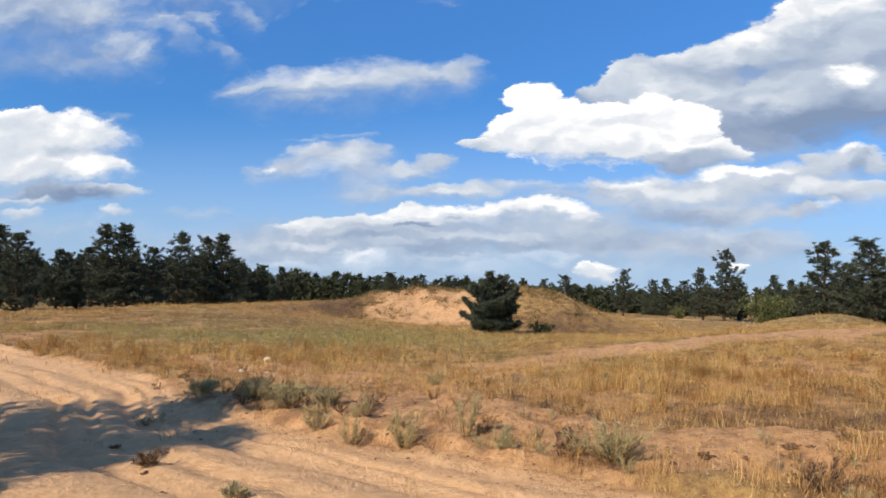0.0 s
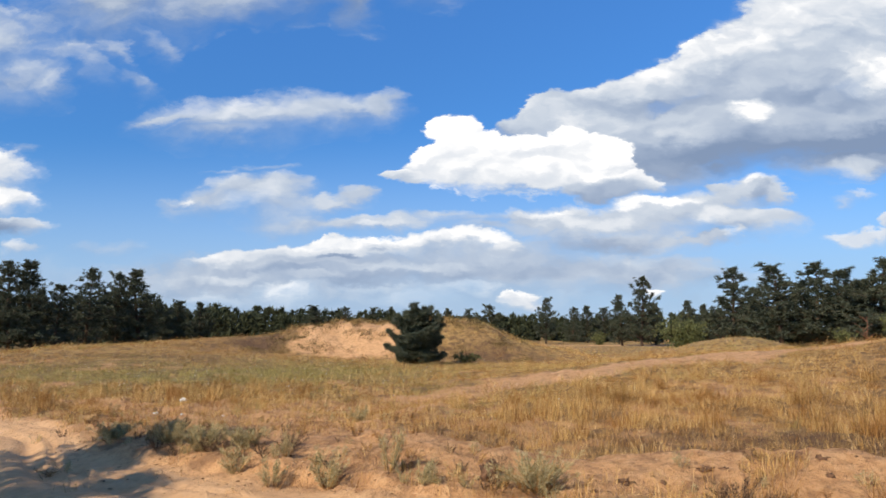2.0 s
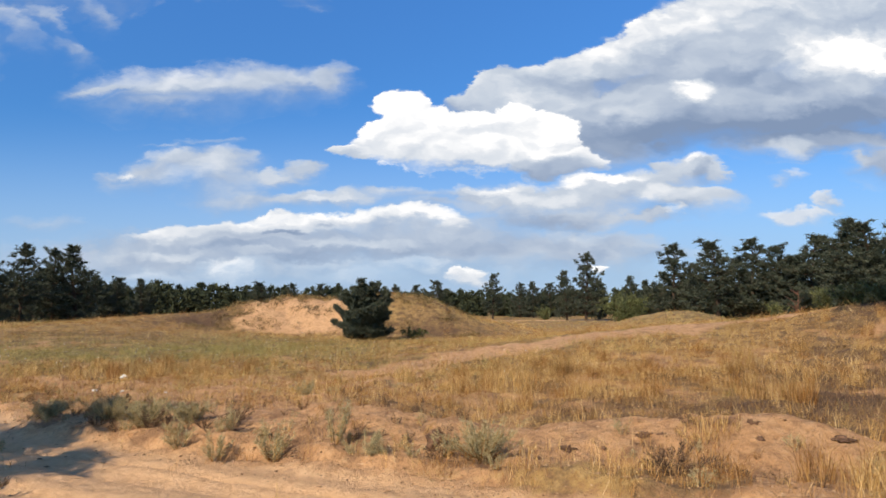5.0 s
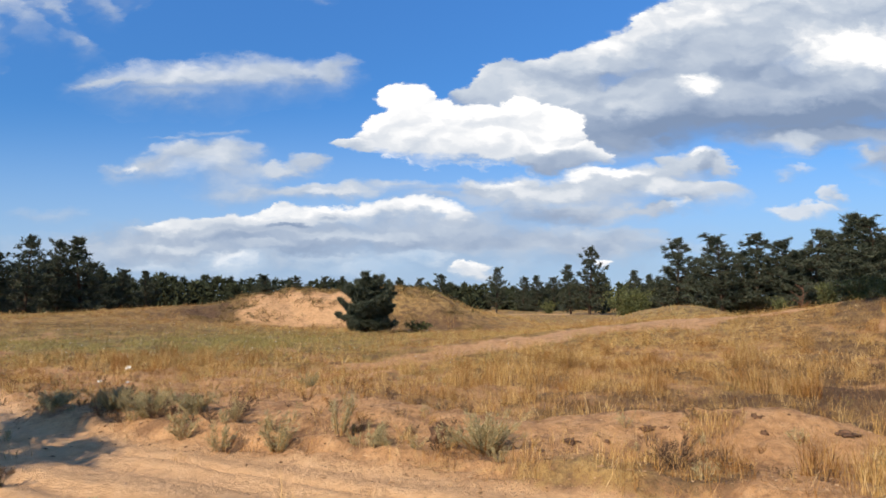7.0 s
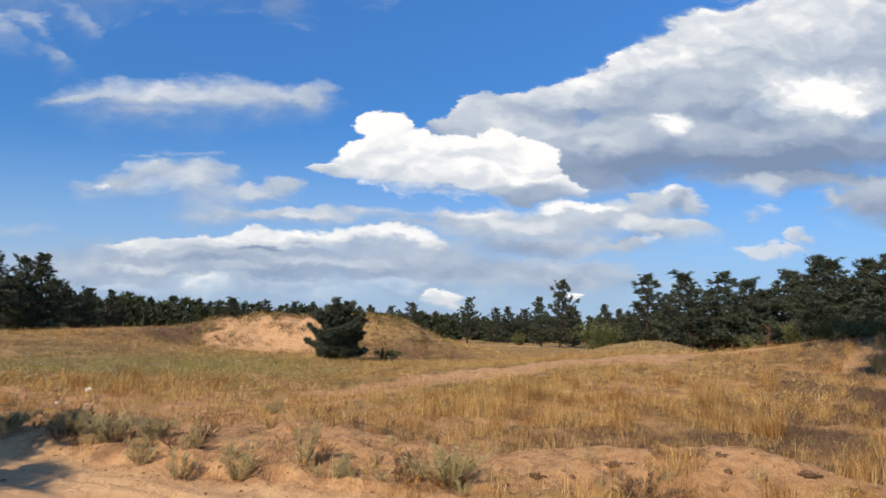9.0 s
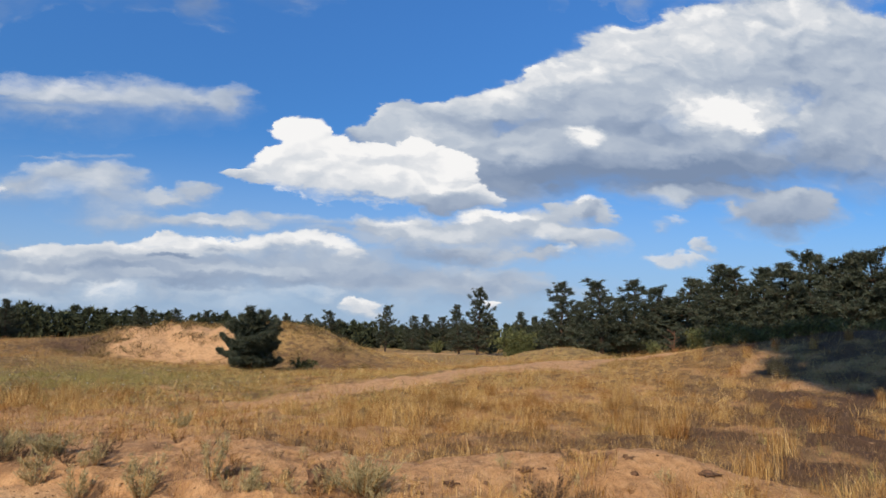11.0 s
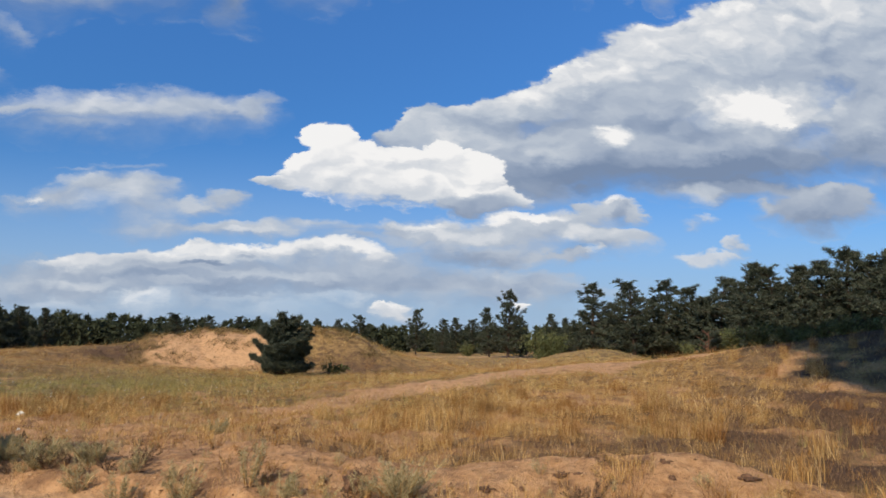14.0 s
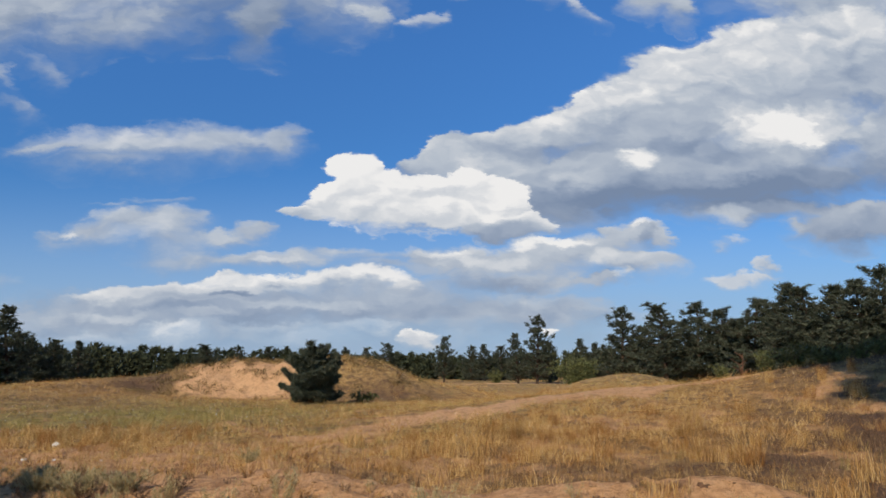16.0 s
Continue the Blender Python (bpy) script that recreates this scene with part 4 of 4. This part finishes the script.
def shrub_meshes(seed, h, wide, count, leaf):
    r = np.random.default_rng(seed)
    wood, pos, axis = [], [], []
    for k in range(9):
        az, ln = r.uniform(0, 6.283), h * r.uniform(0.6, 0.95)
        out = wide * r.uniform(0.2, 0.75)
        s = np.linspace(0, 1, 5)
        wood.append(tube(np.stack([np.cos(az) * out * s ** 1.3, np.sin(az) * out * s ** 1.3, ln * s], 1), np.linspace(0.02, 0.004, 5) * h, 5))
        for u in r.uniform(0.15, 1.05, count // 9):
            c = np.array([np.cos(az) * out * u ** 1.3, np.sin(az) * out * u ** 1.3, ln * u])
            pos.append(c + r.normal(0, 1, 3) * np.array([0.16, 0.16, 0.10]) * h)
            axis.append((np.cos(az) * 0.6, np.sin(az) * 0.6, 0.5))
    pos = np.array(pos)
    pos[:, 2] = np.maximum(pos[:, 2], 0.05)
    tv, tf = joined(wood)
    nv, nf = needle_tufts(pos, np.array(axis), 6, leaf, leaf * 0.7, 0.8, r)
    return mesh_of("trunk", tv, tf, MAT_BARK, True), mesh_of("crown", nv, nf, MAT_LEAF)


def shrub(u, d, h, wide, seed, label, count=450, leaf=0.2):
    ob = plant_thing("shrub", *shrub_meshes(seed, h, wide, count, leaf), label, "shrub", "green shrubs")
    ob.matrix_basis = pose(u * d, d, float(ground(u * d, d)) - 0.04)


shrub(0.262, 60, 2.9, 2.3, 401, "rounded fresh green shrub beside the grassy mound", 1500, 0.13)
shrub(0.146, 92, 1.6, 1.4, 402, "low green shrub at the edge of the clearing", 350, 0.14)
shrub(0.535, 25.5, 0.75, 0.7, 403, "light green shrub at the crest of the slope", 360, 0.06)
shrub(0.575, 25.0, 0.85, 1.3, 404, "yellowish green shrub at the crest of the slope", 540, 0.06)
shrub(0.620, 24.0, 0.70, 1.2, 405, "yellowish green shrub at the crest of the slope", 430, 0.06)
for k in range(9):
    shrub(0.64 + 0.037 * k, 23.2 - 0.3 * (k % 4), 0.55 + 0.14 * (k % 3), 0.9 + 0.2 * (k % 2), 410 + k, "low dark green scrub on the shaded crest of the slope", 220, 0.06)
shrub(0.470, 27.5, 0.60, 0.6, 407, "light green shrub at the crest of the slope", 260, 0.06)
shrub(-0.036, 37.2, 0.6, 0.9, 406, "low dark shrub beside the young pine", 160, 0.11)

# trees that stand beside and behind the camera and throw their shade on the sand and the slope
SHADE = "tall pine throwing its shade over the sand"


TALL = pine_meshes(120, 7.0, 0.62, 0.26, 8, 7, 16, 0.30, 0.40, 0.0)


def shade_pine(x, y, h, kind, wide):
    z = float(ground(x, y)) - 0.05
    ob = plant_thing("pine_tree", *(TALL if h > 10 else PINES[kind]), SHADE, "tree", "pines behind the camera")
    ob.matrix_basis = pose(x, y, z, 0, 0, 77 * kind)
    ob.scale = (h / 7 * wide, h / 7 * wide, h / 7)


shade_pine(-9.6, 3.2, 6.6, 2, 1.15)
shade_pine(-9.0, 1.0, 6.4, 0, 1.2)
shade_pine(6.3, 4.0, 20.0, 0, 0.9)
shade_pine(9.8, 4.2, 20.0, 3, 1.0)
shade_pine(7.4, 0.6, 20.0, 1, 0.95)
shade_pine(12.4, 0.4, 20.0, 2, 1.0)

# ---- small plants and litter of the foreground ----


def sage_meshes(seed, h, wide, stems, mat, leaves=26):
    r = np.random.default_rng(seed)
    wood, pos, axis = [], [], []
    for k in range(stems):
        az, out = r.uniform(0, 6.283), wide * r.uniform(0.1, 1.0) * 0.5
        ln = h * r.uniform(0.55, 1.05)
        s = np.linspace(0, 1, 4)
        p = np.stack([np.cos(az) * (0.04 + out * s), np.sin(az) * (0.04 + out * s), ln * s ** 0.9], 1)
        wood.append(tube(p, np.linspace(0.005, 0.0015, 4), 3))
        for u in r.uniform(0.1, 1.0, leaves):
            pos.append([np.interp(u, s, p[:, i]) for i in range(3)])
            axis.append((np.cos(az) * 0.5, np.sin(az) * 0.5, 0.8))
    tv, tf = joined(wood)
    nv, nf = needle_tufts(np.array(pos), np.array(axis), 4, 0.05, 0.006, 0.55, r)
    return mesh_of("stalk", tv, tf, MAT_STRAW if mat is MAT_SAGE else MAT_HEATH), mesh_of("foliage", nv, nf, mat)


def sage(x, y, h, wide, seed, label, stems=26, mat=None):
    a, b = sage_meshes(seed, h, wide, stems, mat or MAT_SAGE)
    top = new("sage_bush")
    new("stalk", a).parent = top
    new("foliage", b).parent = top
    top.matrix_basis = pose(x, y, float(ground(x, y)) - 0.01)
    return tagged(top, label, "bush", "sage bushes by the road")


for x, y, h, wide, seed, label, stems in (
        (0.42, 7.35, 0.40, 0.90, 501, "grey-green sage bush at the foot of the sand bank", 64),
        (-1.80, 7.95, 0.36, 0.55, 502, "sparse grey sage sprig beside the sandy road", 16),
        (-1.12, 7.9, 0.40, 0.30, 503, "upright grey sage sprig beside the sandy road", 11)):
    sage(x, y, h, wide, seed, label, stems)
DRY = "dry grey-brown sage sprig on the broken road edge"
FULL = "soft grey-green sage bush along the road edge"
sage(-2.45, 8.05, 0.30, 0.35, 504, DRY, 9)
sage(-0.75, 7.55, 0.26, 0.3, 505, DRY, 9)
sage(-3.75, 9.3, 0.28, 0.8, 506, FULL, 46)
sage(-4.35, 9.6, 0.30, 0.8, 507, FULL, 46)
sage(-3.1, 9.1, 0.26, 0.6, 508, FULL, 30)
sage(-5.5, 10.3, 0.22, 0.8, 509, FULL, 34)
sage(2.1, 6.6, 0.26, 0.7, 510, DRY, 15, MAT_HEATH)
sage(-3.0, 8.45, 0.26, 0.4, 511, DRY, 10)
sage(-2.1, 11.3, 0.22, 0.35, 512, DRY, 12)
sage(-2.75, 5.75, 0.09, 0.16, 513, "small green weed on the bare sandy road", 12)
sage(-4.0, 6.5, 0.14, 0.34, 514, "dry twiggy weed in the shade on the road", 10, MAT_HEATH)


def edge_sage():
    """Ragged strip of low grey sage and withered stalks that hems the road."""
    r = np.random.default_rng(530)
    first = []
    for k in range(6):
        first.append(sage(0, 0, (0.30, 0.24, 0.36, 0.20, 0.28, 0.33)[k], (0.6, 0.8, 0.5, 0.6, 0.9, 0.4)[k], 531 + k,
                          ("soft grey-green sage beside the sandy road", "withered brown sage beside the sandy road")[k % 3 == 1], 9, MAT_HEATH if k % 3 == 1 else None))
    for k in range(26):
        x = r.uniform(-5.6, 0.6) if k % 4 else r.uniform(-4.6, -2.2)
        y = float(road_edge(x)) + 0.12 + abs(r.normal(0, 0.42))
        m = pose(x, y, float(ground(x, y)) - 0.01, 0, 0, r.uniform(0, 360))
        ob = first[k] if k < 6 else copy_thing(first[k % 6], m)
        ob.matrix_basis = m
        ob.scale = [r.uniform(0.45, 0.85)] * 3


edge_sage()


def grass_tuft(x, y, h, wide, count, label, seed, mat):
    r = np.random.default_rng(seed)
    az, out = r.uniform(0, 6.283, count), wide * np.sqrt(r.uniform(0, 1, count)) * 0.35
    base = np.stack([out * np.cos(az), out * np.sin(az), np.full(count, -0.01)], 1)
    v, f = blades(base, h * r.uniform(0.4, 1.1, count), r.uniform(0.003, 0.007, count), r.uniform(0.05, 0.55, count), r.uniform(0, 0.5, count), True)
    ob = new("grass_tuft", mesh_of("grass_tuft", v, f, mat))
    ob.matrix_basis = pose(x, y, float(ground(x, y)))
    tagged(ob, label, "grass tuft", "tall grass tufts")


GOLD = "tall golden tuft of dry grass"
for k, (x, y, h, wide, n) in enumerate(((5.75, 11.6, 0.75, 0.8, 260), (5.25, 11.9, 0.6, 0.7, 180), (3.35, 6.55, 0.50, 0.45, 170), (3.75, 6.35, 0.45, 0.5, 150),
                                        (2.6, 6.9, 0.40, 0.35, 70), (2.85, 7.75, 0.32, 0.7, 110), (3.1, 7.9, 0.28, 0.5, 80), (4.9, 7.9, 0.45, 0.6, 140),
                                        (6.6, 9.9, 0.55, 0.6, 160), (5.6, 8.6, 0.45, 0.5, 130), (4.3, 7.0, 0.40, 0.5, 120), (1.0, 13.4, 0.5, 0.7, 160),
                                        (1.7, 13.9, 0.5, 0.9, 190), (2.6, 13.6, 0.45, 0.7, 150), (0.2, 13.2, 0.45, 0.7, 150), (3.6, 12.4, 0.42, 0.7, 140))):
    grass_tuft(x, y, h, wide, n, GOLD, 600 + k, MAT_STRAW)


r_tuft = np.random.default_rng(640)
SAMPLES = [o for o in scene.objects if o.name.startswith("grass_tuft")]
for k in range(190):
    x, y = r_tuft.uniform(-1, 13), r_tuft.uniform(11.5, 21)
    if k > 90:
        x, y = r_tuft.uniform(-15, -4), r_tuft.uniform(15.0, 21)
    if float(cover(x, y)[0]) < 0.35 or abs(x) > 0.85 * y or float(track_side(np.array(x), np.array(y))) < 1.8:
        continue
    ob = copy_thing(SAMPLES[k % len(SAMPLES)], pose(x, y, float(ground(x, y)), 0, 0, 40 * k))
    ob.scale = [r_tuft.uniform(0.6, 1.0)] * 3


for x, y in ((13.2, 21.5), (14.0, 21.2), (14.9, 20.6), (12.1, 22.6), (15.8, 20.2)):
    ob = copy_thing(SAMPLES[0], pose(x, y, float(ground(x, y)), 0, 0, 31 * x))
    ob.scale = (0.5, 0.5, 0.8)


def dry_sprigs():
    """Dead stalks and small dry weeds along the broken edge of the road and up the bare slope."""
    r = np.random.default_rng(650)
    first = []
    for k in range(5):
        a, b = sage_meshes(651 + k, 0.20, 0.28, 6, (MAT_STRAW, MAT_HEATH, MAT_SAGE)[k % 3], 9)
        top = new("dry_sprig")
        tagged(new("stalk", a), kind="stuff").parent = top
        tagged(new("foliage", b), kind="stuff").parent = top
        tagged(top, "small withered weed on the bare sand", "weed", "withered weeds")
        first.append(top)
    for k in range(230):
        x = r.uniform(-9, 4.6)
        y = float(road_edge(x)) + abs(r.normal(0, 1.3)) + 0.1
        if k > 150:
            x, y = r.uniform(-7, 1), r.uniform(8.5, 15)
        m = pose(x, y, float(ground(x, y)) - 0.01, 0, 0, r.uniform(0, 360))
        if k < 5:
            ob = first[k]
            ob.matrix_basis = m
        else:
            ob = copy_thing(first[k % 5], m)
        ob.scale = [r.uniform(0.35, 0.9)] * 3


dry_sprigs()


def clod(x, y, size, tall, seed, label, mat=None, sink=0.25):
    """A lump of roots and earth: a rough ball pressed into the sand, with broken roots sticking out."""
    bm = bmesh.new()
    bmesh.ops.create_icosphere(bm, subdivisions=3, radius=1.0)
    for v in bm.verts:
        q = v.co.copy()
        k = 0.85 + 0.75 * noise.noise(q * 1.9 + Vector((seed, 0, 0))) + 0.6 * noise.noise(q * 4.1 + Vector((0, seed, 0)))
        v.co = Vector((q.x * size * k, q.y * size * k, q.z * tall * k))
    me = bpy.data.meshes.new("earth_lump")
    bm.to_mesh(me)
    bm.free()
    me.polygons.foreach_set("use_smooth", [True] * len(me.polygons))
    me.materials.append(mat or MAT_ROOT)
    top = new("root_clod")
    new("earth_lump", me).parent = top
    r = np.random.default_rng(seed)
    for k in range(3):
        az, el, ln = r.uniform(0, 6.283), r.uniform(0.0, 0.6), size * r.uniform(0.9, 1.4)
        d = np.array([math.cos(az) * math.cos(el), math.sin(az) * math.cos(el), math.sin(el) * tall / size])
        v, f = tube([d * ln * u + r.normal(0, 0.07, 3) * size for u in (0.4, 0.7, 1.0)], (0.006, 0.004, 0.0015), 4)
        new("root", mesh_of("root", v, f, MAT_ROOT)).parent = top
    top.matrix_basis = pose(x, y, float(ground(x, y)) - tall * sink)
    tagged(top, label, "clod", "dark root clods on the bank")


CLOD = "dark brown clod of roots and earth in the sand"
clod(-0.06, 7.75, 0.085, 0.15, 701, "upright dark stub of roots and earth", None, -0.4)
for k, (x, y, size, tall) in enumerate(((1.33, 7.6, 0.11, 0.035), (2.2, 7.85, 0.13, 0.04), (2.38, 7.8, 0.07, 0.035), (1.50, 6.95, 0.10, 0.05), (2.72, 6.75, 0.20, 0.07),
                                        (3.42, 8.0, 0.07, 0.06), (3.38, 7.7, 0.06, 0.05), (4.25, 7.7, 0.18, 0.04), (4.55, 7.45, 0.14, 0.04), (3.15, 8.05, 0.08, 0.05),
                                        (-4.9, 7.3, 0.09, 0.05), (-3.9, 6.3, 0.05, 0.03), (-3.4, 5.75, 0.04, 0.03), (1.7, 7.6, 0.06, 0.04), (0.95, 7.2, 0.05, 0.04))):
    clod(x, y, 0.78 * size, 0.8 * tall, 710 + k, CLOD)


def stone(x, y, size, seed):
    bm = bmesh.new()
    bmesh.ops.create_icosphere(bm, subdivisions=2, radius=1.0)
    for v in bm.verts:
        k = 1 + 0.3 * noise.noise(v.co * 1.3 + Vector((seed, 3, 0)))
        v.co = Vector((v.co.x * size * k, v.co.y * size * 0.8 * k, v.co.z * size * 0.7 * k))
    me = bpy.data.meshes.new("stone")
    bm.to_mesh(me)
    bm.free()
    me.materials.append(MAT_STONE)
    ob = new("stone", me)
    ob.matrix_basis = pose(x, y, float(ground(x, y)) + size * 0.3)
    tagged(ob, "small chalky white stone lying in the dry grass", "stone", "white stones")


for k, (x, y, size) in enumerate(((-7.0, 16.2, 0.085), (-5.9, 13.6, 0.04), (-6.6, 14.0, 0.05), (-5.2, 13.9, 0.035), (-10.5, 19.0, 0.06))):
    stone(x, y, size, 740 + k)


def crumbs():
    """Crumbs of earth, broken stalks and bark strewn along the road edge and the bare slopes."""
    r = np.random.default_rng(77)
    x, y = scatter(60000, 5.0, 22, 1.2)
    e = road_edge(x) - y
    g, green, brown, road = cover(x, y)
    want = 0.5 * np.exp(-((e - 0.1) / 0.45) ** 2) + 0.22 * (1 - np.clip(g, 0, 1)) * (1 - road) + 0.006 * road + 0.15 * brown
    keep = r.uniform(0, 1, len(x)) < want
    x, y = x[keep], y[keep]
    n = len(x)
    size = 0.005 + 0.016 * r.uniform(0, 1, n) ** 4
    corner = np.array([(1, 0, 0), (0, 1, 0), (-1, 0, 0), (0, -1, 0), (0.1, 0.1, 0.55), (0, 0, -0.5)])
    off = corner[None] * size[:, None, None] * r.uniform(0.6, 1.4, (n, 6, 3))
    turn = r.uniform(0, 6.283, n)
    c, q = np.cos(turn)[:, None], np.sin(turn)[:, None]
    stretch = r.uniform(1, 2.6, n)[:, None]
    ox, oy = off[:, :, 0] * stretch, off[:, :, 1]
    v = np.stack([x[:, None] + ox * c - oy * q, y[:, None] + ox * q + oy * c, (ground(x, y) + size * 0.3)[:, None] + off[:, :, 2]], -1).reshape(-1, 3)
    i = np.arange(n)[:, None] * 6
    f = np.concatenate([i + np.array([t]) for t in ((0, 1, 4), (1, 2, 4), (2, 3, 4), (3, 0, 4), (1, 0, 5), (2, 1, 5), (3, 2, 5), (0, 3, 5))])
    tagged(new("earth_crumbs", mesh_of("earth_crumbs", v, f, MAT_CRUMB)), "crumbs of earth and bark on the bare sand", "litter", kind="stuff")


MAT_CRUMB = blade_material("crumbly_earth", [(0.0, (0.14, 0.075, 0.04)), (0.35, (0.36, 0.21, 0.105)), (1.0, (0.60, 0.39, 0.22))], 0.95)
crumbs()


def white_flowers():
    r = np.random.default_rng(88)
    x, y = scatter(1100, 15, 38, 1.0)
    g, green, brown, road = cover(x, y)
    keep = (r.uniform(0, 1, len(x)) < 0.12 + 0.5 * green) & (x < 3) & (g > 0.5)
    x, y = x[keep], y[keep]
    n = len(x)
    pos = np.stack([x, y, ground(x, y) + r.uniform(0.12, 0.34, n)], 1)
    v, f = needle_tufts(pos, np.tile((0, 0, 0.3), (n, 1)), 4, 0.022, 0.02, 0.8, r)
    tagged(new("white_flowers", mesh_of("white_flowers", v, f, MAT_STONE)), "tiny white flower heads in the grass", "flowers", kind="stuff")


white_flowers()


def dead_sapling():
    """A dead reddish sapling, leaning sticks with bare side twigs."""
    r = np.random.default_rng(91)
    top = new("dead_sapling")
    for lean, h in ((0.05, 1.5), (-0.10, 1.1), (0.22, 0.8)):
        s = np.linspace(0, 1, 6)
        p = np.stack([lean * h * s + r.normal(0, 0.03, 6), r.normal(0, 0.03, 6), h * s], 1)
        pieces = [tube(p, np.linspace(0.035, 0.010, 6), 6)]
        for k in range(5):
            u, az = r.uniform(0.25, 0.95), r.uniform(0, 6.283)
            a = np.array([np.interp(u, s, p[:, i]) for i in range(3)])
            ln = r.uniform(0.15, 0.4)
            pieces.append(tube([a, a + ln * np.array([0.6 * math.cos(az), 0.6 * math.sin(az), 0.5]), a + ln * np.array([1.1 * math.cos(az), 1.1 * math.sin(az), 0.8])], (0.016, 0.011, 0.005), 4))
        v, f = joined(pieces)
        new("stick", mesh_of("stick", v, f, MAT_DEADWOOD, True)).parent = top
    x, y = 0.497 * 29, 29.0
    top.matrix_basis = pose(x, y, float(ground(x, y)) - 0.03)
    tagged(top, "dead reddish-brown sapling with bare twigs", "dead tree")


dead_sapling()


def brush_heap(u, d, wide, tall, seed):
    r = np.random.default_rng(seed)
    top = new("brush_heap")
    pieces = []
    for k in range(110):
        az, q = r.uniform(0, 6.283), math.sqrt(r.uniform(0, 1))
        a = np.array([wide * q * math.cos(az) * 0.6, wide * q * math.sin(az) * 0.6, 0.0])
        b = np.array([wide * q * math.cos(az) * r.uniform(0.6, 1.1), wide * q * math.sin(az), tall * (1 - q * 0.7) * r.uniform(0.4, 1.1)])
        pieces.append(tube([a, (a + b) / 2 + r.normal(0, 0.12, 3), b], (0.03, 0.022, 0.01), 4))
    v, f = joined(pieces)
    new("dead_branch", mesh_of("dead_branch", v, f, MAT_ROOT)).parent = top
    top.matrix_basis = pose(u * d, d, float(ground(u * d, d)) - 0.03)
    tagged(top, "dark heap of dead branches under the pines", "brush heap")


brush_heap(0.380, 58, 1.9, 1.1, 95)


def dune_scrub():
    """Low scrub and crumbling turf along the dune's crest and over its sand face."""
    r = np.random.default_rng(97)
    x = r.uniform(-14, 2, 6500)
    y = r.uniform(39.2, 46.5, 6500)
    want = np.where((y > 43.2) & ((x < -10.5) | (x > -4)), 0.75, np.where((x > -11) & (x < -4), 0.5, 0.7)) * step(fbm(x, y, 0.8, 2, 98), 0.0, 0.35)
    keep = r.uniform(0, 1, len(x)) < want
    x, y = x[keep], y[keep]
    v, f = tufts(x, y, 14, 0.16, 0.10, 0.34, 0.014, 0.035, 0.9, 0.5, False)
    tagged(new("dune_scrub", mesh_of("dune_scrub", v, f, MAT_SCRUB)), "brown and olive scrub on the crest of the dune", "scrub", kind="stuff")


MAT_SCRUB = blade_material("dune_scrub_stems", [(0.0, (0.07, 0.045, 0.025)), (0.5, (0.18, 0.125, 0.055)), (1.0, (0.36, 0.26, 0.12))], 0.8)
dune_scrub()
